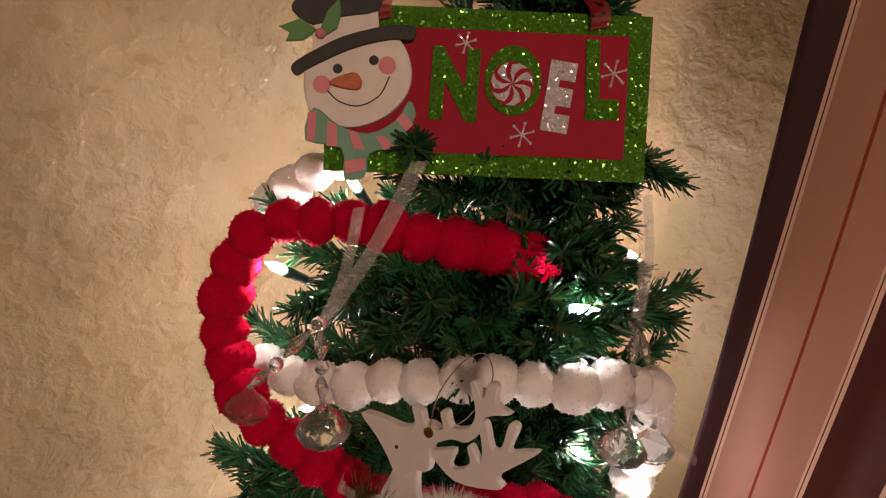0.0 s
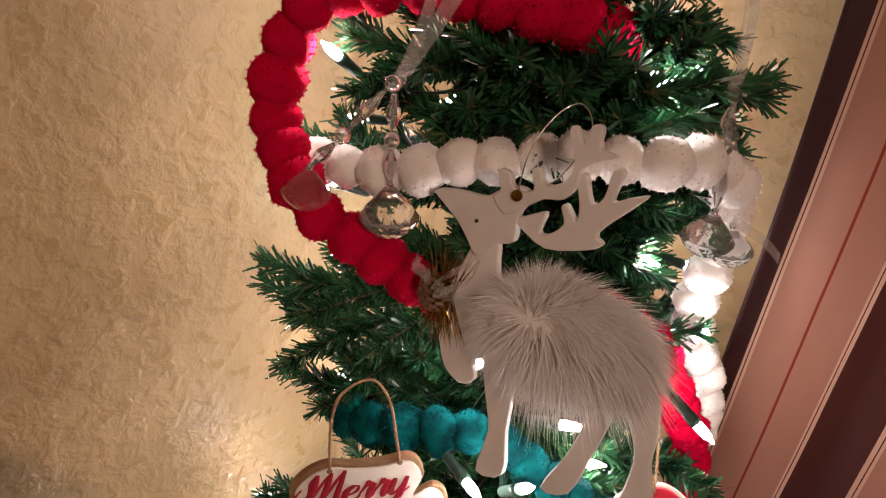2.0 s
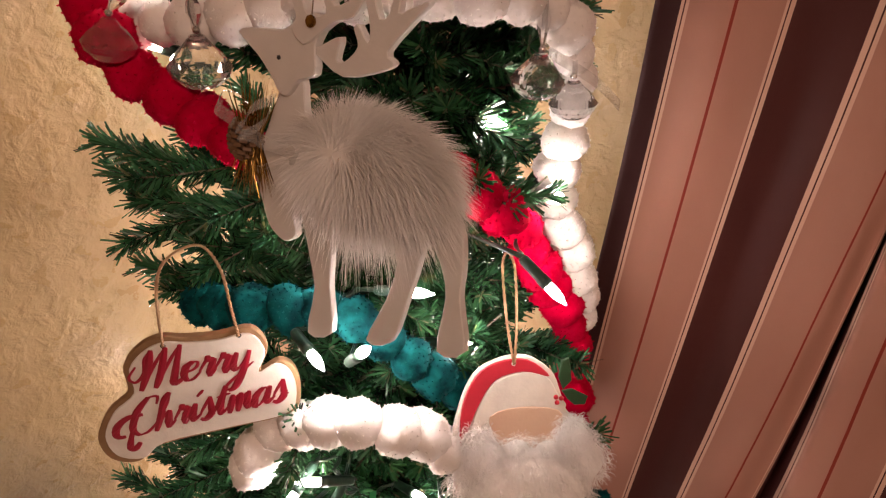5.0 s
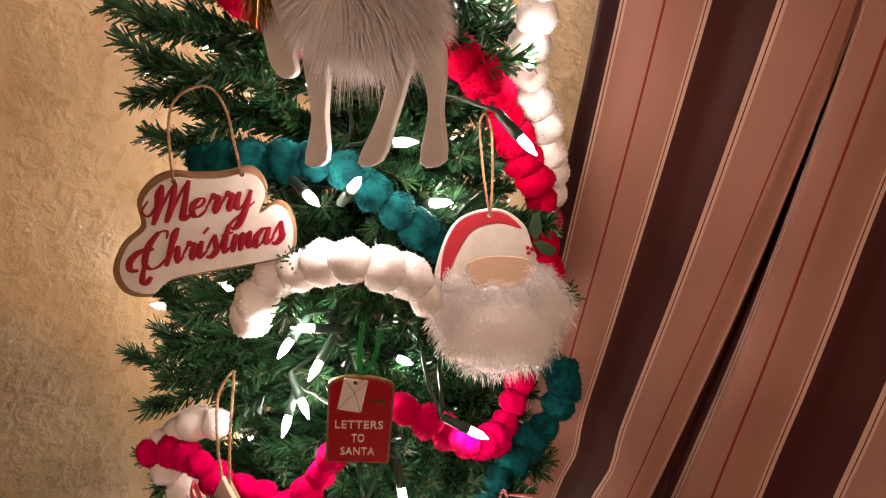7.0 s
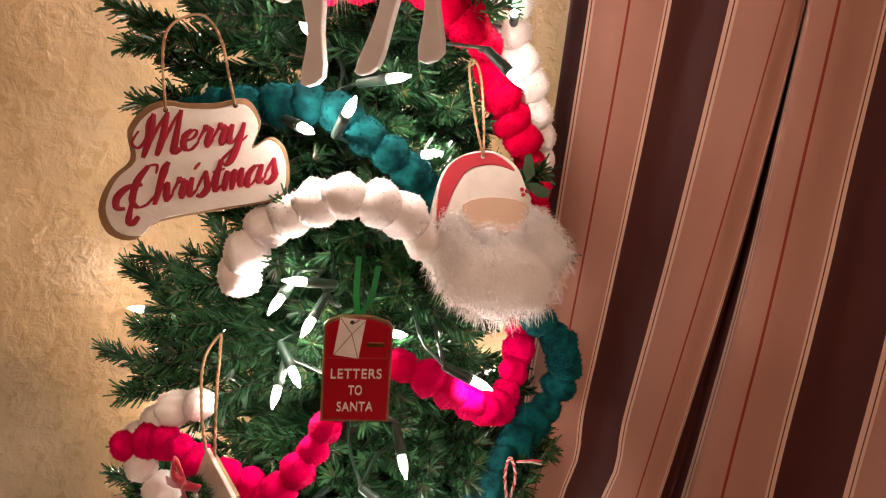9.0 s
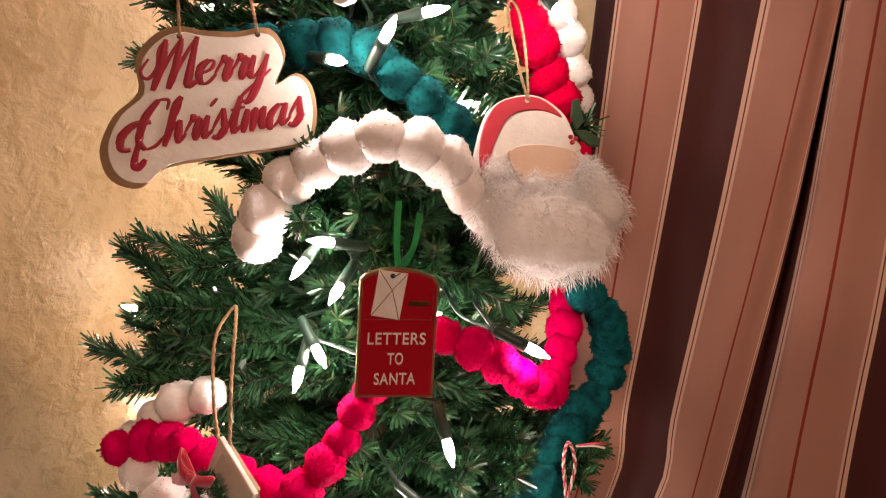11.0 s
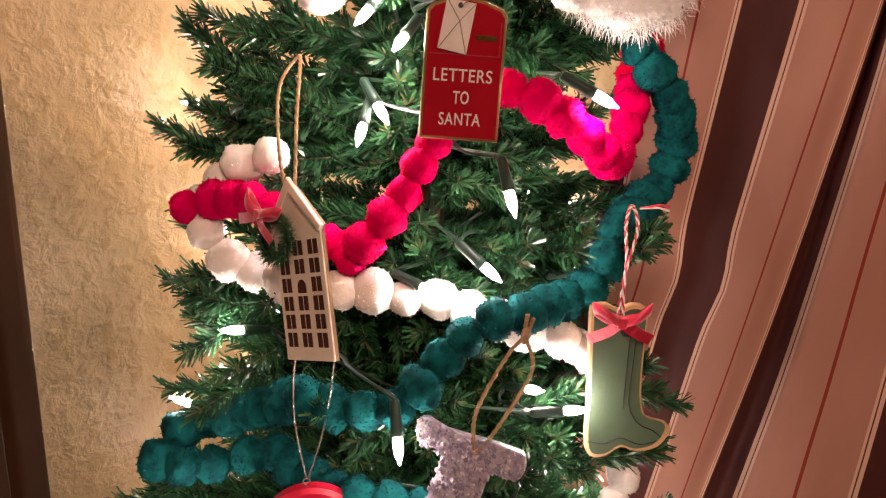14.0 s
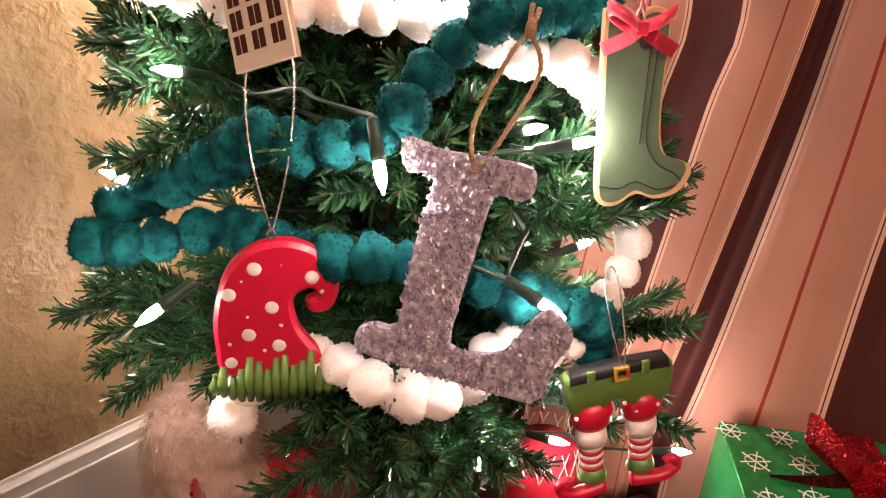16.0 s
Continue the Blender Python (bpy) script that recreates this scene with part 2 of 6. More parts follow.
def rounded(pts, n=4, closed=True):
    """A smooth line through the given points."""
    p = [Vector(q) for q in pts]
    out, c = [], len(p)
    for i in range(c if closed else c - 1):
        if closed:
            a, b, d, e = p[i - 1], p[i], p[(i + 1) % c], p[(i + 2) % c]
        else:
            a, b, d, e = p[max(i - 1, 0)], p[i], p[i + 1], p[min(i + 2, c - 1)]
        for k in range(n):
            t = k / n
            out.append(0.5 * (2 * b + (d - a) * t + (2 * a - 5 * b + 4 * d - e) * t * t + (3 * b - a - 3 * d + e) * t ** 3))
    if not closed:
        out.append(p[-1])
    return out


def plate(bm, outline, y0, y1, unit=0.01, edge=0.0006):
    """A flat cut-out in the xz plane from y0 (front) to y1 (back), with an eased front edge."""
    pts = [Vector((q[0] * unit, q[1] * unit)) for q in outline]
    if sum(a.x * b.y - b.x * a.y for a, b in zip(pts, pts[1:] + pts[:1])) < 0:
        pts.reverse()
    c = len(pts)
    inner = []
    for i in range(c):
        d = pts[(i + 1) % c] - pts[i - 1]
        nrm = Vector((-d.y, d.x)).normalized() if d.length else Vector((0, 0))
        inner.append(pts[i] + nrm * edge)
    rings = [[bm.verts.new((p.x, y, p.y)) for p in ring] for ring, y in ((inner, y0), (pts, y0 + edge), (pts, y1))]
    for a, b in zip(rings, rings[1:]):
        for i in range(c):
            bm.faces.new((a[i], b[i], b[(i + 1) % c], a[(i + 1) % c]))
    front = bm.faces.new(rings[0])
    back = bm.faces.new(list(reversed(rings[-1])))
    front.normal_update()
    back.normal_update()
    bmesh.ops.triangulate(bm, faces=[front, back])
    bmesh.ops.recalc_face_normals(bm, faces=bm.faces[:])
    return bm


def tube(bm, pts, r, sides=6, twist=0.0, taper=None):
    p = [Vector(q) for q in pts]
    rings = []
    up = Vector((0.3, 0.2, 1)).normalized()
    for i, q in enumerate(p):
        d = (p[min(i + 1, len(p) - 1)] - p[max(i - 1, 0)])
        d = d.normalized() if d.length else Vector((0, 0, 1))
        a = d.cross(up)
        a = a.normalized() if a.length > 1e-4 else d.orthogonal().normalized()
        b = d.cross(a)
        k = r * (taper[i] if taper else 1)
        rings.append([bm.verts.new(q + k * (math.cos(2 * math.pi * j / sides + twist * i) * a + math.sin(2 * math.pi * j / sides + twist * i) * b)) for j in range(sides)])
    for a, b in zip(rings, rings[1:]):
        for j in range(sides):
            bm.faces.new((a[j], a[(j + 1) % sides], b[(j + 1) % sides], b[j]))
    bm.faces.new(list(reversed(rings[0])))
    bm.faces.new(rings[-1])
    return bm


def lathe(bm, profile, sides=12, m=None):
    """A turned shape about z from (radius, z) pairs."""
    rings = [[bm.verts.new((r * math.cos(2 * math.pi * j / sides), r * math.sin(2 * math.pi * j / sides), z)) for j in range(sides)] for r, z in profile]
    made = [v for ring in rings for v in ring]
    for a, b in zip(rings, rings[1:]):
        for j in range(sides):
            bm.faces.new((a[j], a[(j + 1) % sides], b[(j + 1) % sides], b[j]))
    bm.faces.new(list(reversed(rings[0])))
    bm.faces.new(rings[-1])
    if m is not None:
        bmesh.ops.transform(bm, matrix=m, verts=made)
    return bm


def ball(bm, r, at=(0, 0, 0), sub=2, squash=(1, 1, 1)):
    bmesh.ops.create_icosphere(bm, subdivisions=sub, radius=r, matrix=Matrix.LocRotScale(at, None, squash))
    return bm


def ribbon(bm, pts, width, across=(1, 0, 0)):
    """A thin band along points; its width lies along 'across'."""
    w = Vector(across).normalized() * width / 2
    rows = [(bm.verts.new(Vector(p) - w), bm.verts.new(Vector(p) + w)) for p in pts]
    for a, b in zip(rows, rows[1:]):
        bm.faces.new((a[0], a[1], b[1], b[0]))
    bmesh.ops.solidify(bm, geom=bm.faces[:], thickness=0.0004)
    return bm


def lettering(text, size, material, parent, m, label="", shear=0.0, depth=0.0004, space=1.0, name="lettering", offset=0.0):
    cu = bpy.data.curves.new(name, "FONT")
    cu.body, cu.size, cu.align_x, cu.align_y, cu.extrude, cu.shear = text, size, "CENTER", "CENTER", depth, shear
    cu.space_character, cu.offset = space, offset
    tmp = new("tmp", cu)
    bpy.context.view_layer.update()
    me = bpy.data.meshes.new_from_object(tmp)
    bpy.data.objects.remove(tmp)
    me.name = name
    me.materials.clear()
    me.materials.append(material)
    ob = new(name, me)
    ob.parent, ob.matrix_basis = parent, m @ pose(0, 0, 0, 90)
    return tagged(ob, label)


def fuzz(bm, count, where, length, width, rnd, droop=0.0, spread=0.5):
    """Tapered hairs; where(rnd) gives a root and the way out."""
    for _ in range(count):
        root, way = where(rnd)
        way = (way + spread * Vector((rnd.uniform(-1, 1), rnd.uniform(-1, 1), rnd.uniform(-1, 1)))).normalized()
        side = way.orthogonal()
        side.rotate(Matrix.Rotation(rnd.uniform(0, 6.28), 3, way))
        ln = length * rnd.uniform(0.55, 1.15)
        side = side.normalized() * width / 2
        mid = root + way * ln * 0.55 + Vector((0, 0, -droop * ln * 0.2))
        tip = root + way * ln + Vector((0, 0, -droop * ln * 0.7))
        a, b, c, d, e = (bm.verts.new(v) for v in (root - side, root + side, mid + side * 0.8, mid - side * 0.8, tip))
        bm.faces.new((a, b, c, d))
        bm.faces.new((d, c, e))
    return bm


def loop_cord(name, parent, pts, r, material, strand=True, label=""):
    line = rounded(pts, 8, closed=False)
    bm = tube(bmesh.new(), line, r, 5)
    if strand:
        for k in (0, 1):
            side = [Vector(q) + r * 0.8 * Vector((math.cos(i * 0.9 + k * math.pi), math.sin(i * 0.9 + k * math.pi), 0)) for i, q in enumerate(rounded(line, 3, closed=False))]
            tube(bm, side, r * 0.6, 4)
    return part(name, bm, material, parent, label, smooth=True)


# ---- the room ----
LEFT = math.atan(0.773)
RIGHT = math.atan(-0.5)
CORNER = Vector((0.0, 0.7475, 0))


def wall_slab(name, start, angle, length, thick=0.12, high=CEILING, label=""):
    """A wall whose face runs from start along the angle; its thickness lies to the left of that way."""
    bm = box(bmesh.new(), 0, length, 0, thick, 0, high)
    ob = part(name, bm, PLASTER)
    ob.matrix_basis = Matrix.Translation(start) @ Matrix.Rotation(angle, 4, "Z")
    return tagged(ob, label or "gold-tan painted plaster wall with knockdown texture", "wall", kind="structure")


def on_left(d):
    return CORNER - d * Vector((math.cos(LEFT), math.sin(LEFT), 0))


wall_slab("wall_left", on_left(2.6), LEFT, 2.6)
wall_slab("wall_right", CORNER, RIGHT, 3.2)
far_left = on_left(2.6)
far_right = CORNER + 3.2 * Vector((math.cos(RIGHT), math.sin(RIGHT), 0))
wall_slab("wall_far_right", far_right, radians(-110), 3.4)
wall_slab("wall_far_left", far_left + 2.4 * Vector((0.25, -0.97, 0)), radians(104.5), 2.4)
bl, br_ = far_left + 2.4 * Vector((0.25, -0.97, 0)), far_right + 3.4 * Vector((math.cos(radians(-110)), math.sin(radians(-110)), 0))
gap = bl - br_
wall_slab("wall_behind", br_, math.atan2(gap.y, gap.x), gap.length)
bm = box(bmesh.new(), -3.2, 4.2, -5.2, 2.2, CEILING, CEILING + 0.1)
tagged(part("ceiling", bm, CEILING_PAINT), "plain cream painted ceiling", "ceiling", kind="structure")
bm = box(bmesh.new(), -3.2, 4.2, -5.2, 2.2, -0.1, -0.006)
tagged(part("floor", bm, FLOOR_WOOD), "dark reddish-brown wooden plank floor", "floor", kind="structure")
floor_ob = bpy.data.objects["floor"]


def baseboard(name, start, angle, length):
    bm = box(bmesh.new(), 0, length, -0.014, -0.0005, 0, 0.095, 0.002)
    box(bm, 0, length, -0.011, -0.0005, 0.0945, 0.118)
    bmesh.ops.bevel(bm, geom=[e for e in bm.edges if all(v.co.z > 0.117 and v.co.y < -0.01 for v in e.verts)], offset=0.008, segments=3, affect="EDGES")
    ob = part(name, bm, WHITE_PAINT)
    ob.matrix_basis = Matrix.Translation(start) @ Matrix.Rotation(angle, 4, "Z")
    tagged(ob, "white painted wooden baseboard with a stepped top", "baseboard", kind="structure")


baseboard("baseboard_left", on_left(2.6), LEFT, 2.58)
baseboard("baseboard_right", CORNER + 0.02 * Vector((math.cos(RIGHT), math.sin(RIGHT), 0)), RIGHT, 3.1)

# Unseen ceiling lamp fixture, added where the room's fill light hangs.
lamp = thing("added_ceiling_lamp", pose(0.45, -2.3, CEILING), "unseen round ceiling lamp, added as source of the warm room light", "lamp")
part("lamp_base", lathe(bmesh.new(), [(0.2, -0.02), (0.21, -0.001)], 32), STEEL, lamp)
part("lamp_rim", lathe(bmesh.new(), [(0.2, -0.05), (0.215, -0.045), (0.215, -0.02), (0.2, -0.02)], 32), STEEL, lamp)

# Sideboard on the left, its corner just in view low on the walk.
side = thing("sideboard", Matrix.Translation((-0.09, 0.04, 0)) @ Matrix.Rotation(LEFT, 4, "Z"), "tall dark bronze metal sideboard standing before the wall", "sideboard")
part("body", box(bmesh.new(), -0.9, 0, 0, 0.42, 0.06, 0.86, 0.002), CABINET, side)
part("top", box(bmesh.new(), -0.9, 0.0, -0.004, 0.425, 0.8605, 0.885, 0.003), CABINET, side)
for k in range(2):
    door = part("door", box(bmesh.new(), -0.445 - 0.445 * k, -0.012 - 0.445 * k, -0.0125, -0.0005, 0.09, 0.84, 0.002), CABINET, side)
    part("handle", tube(bmesh.new(), [(-0.40 - 0.36 * k, -0.013, 0.4), (-0.40 - 0.36 * k, -0.032, 0.41), (-0.40 - 0.36 * k, -0.032, 0.55), (-0.40 - 0.36 * k, -0.013, 0.56)], 0.005), STEEL, door, "bronze bar handle")
for x in (-0.88, -0.02):
    for y in (0.02, 0.40):
        part("foot", box(bmesh.new(), x - 0.018, x + 0.018, y - 0.018, y + 0.018, 0, 0.0595, 0.002), CABINET, side)


# ---- curtain ----
# Lines down the cloth: metres across it, metres along the wall at 0.8 m height, lean and bow over the height, depth of the fold.
PLEATS = [(0.0, 0.332, 0.055, -0.085, 0.006), (0.018, 0.350, 0.034, -0.03, 0.0), (0.0525, 0.385, 0.045, -0.055, 0.004), (0.087, 0.416, 0.050, -0.045, 0.0), (0.112, 0.441, 0.058, -0.05, -0.006), (0.136, 0.466, 0.068, -0.05, 0.0),
          (0.1685, 0.501, 0.080, -0.035, 0.003), (0.203, 0.523, 0.070, -0.07, -0.004), (0.236, 0.530, 0.05, -0.06, -0.018), (0.262, 0.541, 0.012, -0.085, 0.006), (0.2845, 0.560, 0.0, -0.02, 0.008), (0.319, 0.598, -0.014, 0.01, 0.0), (0.344, 0.630, -0.026, 0.0, -0.008),
          (0.368, 0.662, -0.034, 0.0, -0.002), (0.4005, 0.700, -0.03, 0.0, 0.006), (0.435, 0.735, -0.02, 0.0, 0.0), (0.468, 0.748, -0.02, 0.0, -0.034), (0.494, 0.762, -0.02, 0.0, 0.006), (0.551, 0.82, -0.02, 0.0, 0.0),
          (0.60, 0.872, -0.02, 0.0, -0.01), (0.667, 0.93, -0.02, 0.0, 0.004), (0.70, 0.942, -0.02, 0.0, -0.03), (0.73, 0.957, -0.02, 0.0, 0.004), (0.84, 1.06, 0.0, 0.0, -0.008), (0.95, 1.17, 0.0, 0.0, 0.004)]


def curtain_point(u, z):
    """u: metres across the cloth from its dark hem; the cloth hangs a hand's width before the wall."""
    i = max(k for k in range(len(PLEATS) - 1) if PLEATS[k][0] <= u or k == 0)
    h = min(max(z, 0.12), 1.38) - 0.8

    def line(k):
        k = min(max(k, 0), len(PLEATS) - 1)
        _, at, lean, bow, deep = PLEATS[k]
        if 0 < k < 6:
            at += 0.006 * math.exp(-((z - 0.575) / 0.035) ** 2) * (1 if k > 2 else 0.5)
        return at + lean * h + bow * h * h, deep

    t = (u - PLEATS[i][0]) / (PLEATS[i + 1][0] - PLEATS[i][0])
    (a, da), (b, db), (c, dc), (e, de) = line(i - 1), line(i), line(i + 1), line(i + 2)
    run = b + (c - b) * t
    deep = db + (dc - db) * t * t * (3 - 2 * t)
    off = 0.086 + 0.036 * z + 0.085 * (run - 0.4) * min(1.0, max(0.0, (1.15 - z) / 0.3)) + deep
    off += 0.0016 * math.sin(23 * z + 9 * u) + 0.0022 * noise.noise(Vector((u * 14, z * 6, 0.3))) + 0.0010 * noise.noise(Vector((u * 60, z * 22, 4.0)))
    p = CORNER + run * Vector((math.cos(RIGHT), math.sin(RIGHT), 0)) + off * Vector((math.sin(RIGHT), -math.cos(RIGHT), 0))
    p.z = z
    return p


def curtain():
    bm = bmesh.new()
    uv = bm.loops.layers.uv.new("cloth")
    us = [0.004 * i for i in range(238)]
    zs = [0.03 + 0.02 * i for i in range(116)]
    grid = [[bm.verts.new(curtain_point(u, z)) for z in zs] for u in us]
    for i in range(len(us) - 1):
        for j in range(len(zs) - 1):
            f = bm.faces.new((grid[i][j], grid[i + 1][j], grid[i + 1][j + 1], grid[i][j + 1]))
            f.smooth = True
            for lp, (a, b) in zip(f.loops, ((i, j), (i + 1, j), (i + 1, j + 1), (i, j + 1))):
                lp[uv].uv = (us[a], zs[b])
    ob = thing("curtain", Matrix(), "striped dusty-pink and dark brown curtain hanging in soft folds", "curtain")
    panel = part("cloth", bm, CLOTH, ob)
    solid = panel.modifiers.new("thickness", "SOLIDIFY")
    solid.thickness, solid.offset = 0.0012, 0
    a, b = curtain_point(0, 2.33), curtain_point(0.94, 2.33)
    part("rod", tube(bmesh.new(), [a + (a - b) * 0.1, a, b, b + (b - a) * 0.1], 0.011, 12), STEEL, ob, "dark bronze curtain rod")
    for q in (a + (a - b) * 0.06, b + (b - a) * 0.06):
        back = Vector((math.sin(-RIGHT), math.cos(RIGHT), 0))
        part("bracket", tube(bmesh.new(), [q, q + back * 0.17], 0.006, 8), STEEL, ob)


curtain()


# ---- the tree ----
AX, AY = 0.07, 0.48


def reach(z):
    """How far the branch tips stand from the trunk at a height."""
    return 0.27 - 0.165 * (z - 0.3)


def around(theta, z, k=1.0):
    """A place on the tree: degrees round the trunk (0 faces the room, + to the right), height, share of the reach."""
    a, r = radians(theta), reach(z) * k
    return Vector((AX + r * math.sin(a), AY - r * math.cos(a), z))


def free_run(theta):
    """How far one can go from the trunk that way before a wall."""
    way = Vector((math.sin(radians(theta)), -math.cos(radians(theta)), 0))
    best = 9.0
    for ang in (LEFT, RIGHT):
        nrm = Vector((-math.sin(ang), math.cos(ang), 0))
        s = nrm.dot(way)
        if s > 0.01:
            best = min(best, nrm.dot(CORNER - Vector((AX, AY, 0))) / s)
    return best - 0.012


def needles(verts, faces, path, rnd, per_cm, length, width):
    """Flat plastic needles round a wire path, leaning towards its tip."""
    for i in range(len(path) - 1):
        a, b = path[i], path[i + 1]
        d = (b - a)
        seg = d.length
        d = d.normalized()
        o = d.orthogonal().normalized()
        for _ in range(max(1, int(seg * 100 * per_cm))):
            t = rnd.random()
            root = a + (b - a) * t
            q = Matrix.Rotation(rnd.uniform(0, 6.283), 3, d)
            out = q @ o
            lean = rnd.uniform(0.5, 1.0)
            way = (d * (1.15 - lean * 0.45) + out * lean).normalized()
            ln = length * rnd.uniform(0.7, 1.12)
            side = way.cross(d).normalized()
            side.rotate(Matrix.Rotation(rnd.uniform(-1.2, 1.2), 3, way))
            w = side * width * rnd.uniform(0.75, 1.15) / 2
            bend = d * ln * rnd.uniform(-0.02, 0.10)
            mid, tip = root + way * ln * 0.55, root + way * ln + bend
            k = len(verts)
            verts += [root - w * 0.7, root + w * 0.7, mid + w, mid - w, tip + w * 0.85, tip - w * 0.85]
            faces += [(k, k + 1, k + 2, k + 3), (k + 3, k + 2, k + 4, k + 5)]


def branch_mesh(length, seed):
    """One wired branch along +x with side twigs, and its needles."""
    rnd = random.Random(seed)
    bm = bmesh.new()
    verts, faces = [], []

    def wire(start, way, ln, rise, r):
        pts, p, d = [], start.copy(), way.normalized()
        for i in range(7):
            pts.append(p.copy())
            p = p + d * ln / 6
            d = (d + Vector((rnd.uniform(-0.06, 0.06), rnd.uniform(-0.06, 0.06), rise))).normalized()
        tube(bm, pts, r, 4, taper=[1, 0.95, 0.9, 0.8, 0.7, 0.6, 0.45])
        return pts

    main = wire(Vector((0, 0, 0)), Vector((1, 0, 0)), length, 0.02, 0.0016)
    twigs = [main[3:] if length > 0.12 else main[1:]]
    n = 2 + int(length / 0.05)
    for i in range(n):
        t = 0.22 + 0.62 * i / max(1, n - 1)
        root = main[0] + (main[-1] - main[0]) * t
        sgn = 1 if i % 2 else -1
        ln = min(0.11, length * 0.55) * rnd.uniform(0.8, 1.1) * (1.1 - 0.45 * t)
        tw = wire(root, Vector((1.0, sgn * rnd.uniform(0.55, 1.0), rnd.uniform(-0.3, 0.45))), ln, 0.03, 0.0011)
        twigs.append(tw)
    for tw in twigs:
        needles(verts, faces, tw, rnd, 32, 0.0170, 0.0019)
    needles(verts, faces, main[:4], rnd, 12, 0.0165, 0.0019)
    tv, tf = [], []
    for tw in twigs:
        needles(tv, tf, [tw[-2].lerp(tw[-1], 0.7), tw[-1]], rnd, 26, 0.009, 0.0017)
    me = bpy.data.meshes.new("branch")
    bm.to_mesh(me)
    bm.free()
    base_v = [v.co.copy() for v in me.vertices]
    base_f = [tuple(p.vertices) for p in me.polygons]
    k1, k2 = len(base_v), len(base_v) + len(verts)
    allf = base_f + [tuple(i + k1 for i in f) for f in faces] + [tuple(i + k2 for i in f) for f in tf]
    out = bpy.data.meshes.new("branch")
    out.from_pydata([tuple(v) for v in base_v + verts + tv], [], allf)
    for m in (NEEDLE, STEM, NEEDLE_TIP):
        out.materials.append(m)
    idx = np.zeros(len(allf), dtype=np.int32)
    idx[: len(base_f)] = 1
    idx[len(base_f) + len(faces):] = 2
    out.polygons.foreach_set("material_index", idx)
    return out


LENGTHS = (0.07, 0.10, 0.13, 0.16, 0.19, 0.22, 0.26, 0.30)
BRANCHES = {ln: [branch_mesh(ln, 31 * i + k) for k in range(3)] for i, ln in enumerate(LENGTHS)}
tree = thing("christmas_tree", pose(AX, AY, 0), "slim artificial green fir tree standing decorated in the corner", "christmas tree")
part("trunk", tube(bmesh.new(), [(0, 0, 0.03), (0, 0, 0.8), (0, 0, 1.52)], 0.011, 10, taper=[1.2, 1, 0.5]), STEM, tree)
stand = part("stand", lathe(bmesh.new(), [(0.02, 0.0), (0.022, 0.12), (0.017, 0.125)], 12), WIRE, tree)
for k in range(3):
    a = radians(120 * k + 20)
    part("stand_leg", tube(bmesh.new(), [(0.02 * math.cos(a), 0.02 * math.sin(a), 0.10), (0.10 * math.cos(a), 0.10 * math.sin(a), 0.03), (0.15 * math.cos(a), 0.15 * math.sin(a), 0.005)], 0.005, 6), WIRE, tree)
rnd = random.Random(7)


def branch(theta, z_tip, k, rise=None):
    """A branch whose tip stands at that place on the tree."""
    rise = rnd.uniform(0, 16) if rise is None else rise
    far = min(reach(z_tip) * k - 0.026, free_run(theta))
    ln = min(LENGTHS, key=lambda v: abs(v - far / math.cos(radians(rise))))
    ob = new("branch", rnd.choice(BRANCHES[ln]))
    ob.parent = tree
    root_z = z_tip - far * math.tan(radians(rise))
    start = far - ln * math.cos(radians(rise))
    a = radians(theta)
    way = Vector((math.sin(a), -math.cos(a), 0))
    ob.matrix_basis = (Matrix.Translation(way * start + Vector((0, 0, root_z))) @ Matrix.Rotation(a - math.pi / 2, 4, "Z") @ Matrix.Rotation(radians(-rise), 4, "Y") @ Matrix.Rotation(rnd.uniform(-0.6, 0.6), 4, "X"))


# Branches whose tips stand out against the wall and the curtain: degrees, height, share of the reach.
TIPS_TOP = [(47, 1.275, 1.0), (-70, 1.25, 0.95), (27, 1.23, 1.0), (71, 1.167, 1.0), (-79, 1.187, 1.5), (-79, 1.11, 1.45), (71, 1.097, 1.0), (-80, 0.994, 1.4),
            (-85, 1.046, 1.1), (35, 1.31, 1.0), (-6, 1.38, 1.0), (-72, 1.03, 1.45), (-77, 0.925, 1.2), (63, 1.13, 1.0), (39, 1.02, 0.95), (71, 0.88, 1.02)]
TIPS_MID = [(-75, 0.957, 1.22), (-77, 0.675, 1.1), (-78, 0.725, 1.05), (60, 0.634, 0.98), (-41, 0.841, 0.96), (-31, 0.853, 0.93), (-79, 0.771, 1.03), (-77, 0.744, 1.08),
            (-80, 0.692, 1.0), (-67, 0.546, 1.0), (65, 0.798, 1.04), (51, 0.631, 0.98), (52, 0.624, 1.0)]
TIPS_LOW = [(-59, 0.588, 1.0), (-68, 0.548, 1.0), (-61, 0.508, 1.0), (-78, 0.34, 1.07), (64, 0.483, 1.05), (38, 0.452, 0.96), (-76, 0.555, 1.0), (-55, 0.497, 0.96),
            (-74, 0.36, 1.09), (-63, 0.343, 1.0), (59, 0.34, 1.06), (60, 0.263, 1.04), (36, 0.448, 0.97), (-24, 0.325, 0.9), (6, 0.348, 0.86), (23, 0.493, 0.9), (-11, 0.507, 0.9), (-16, 0.30, 0.98), (8, 0.30, 1.0)]
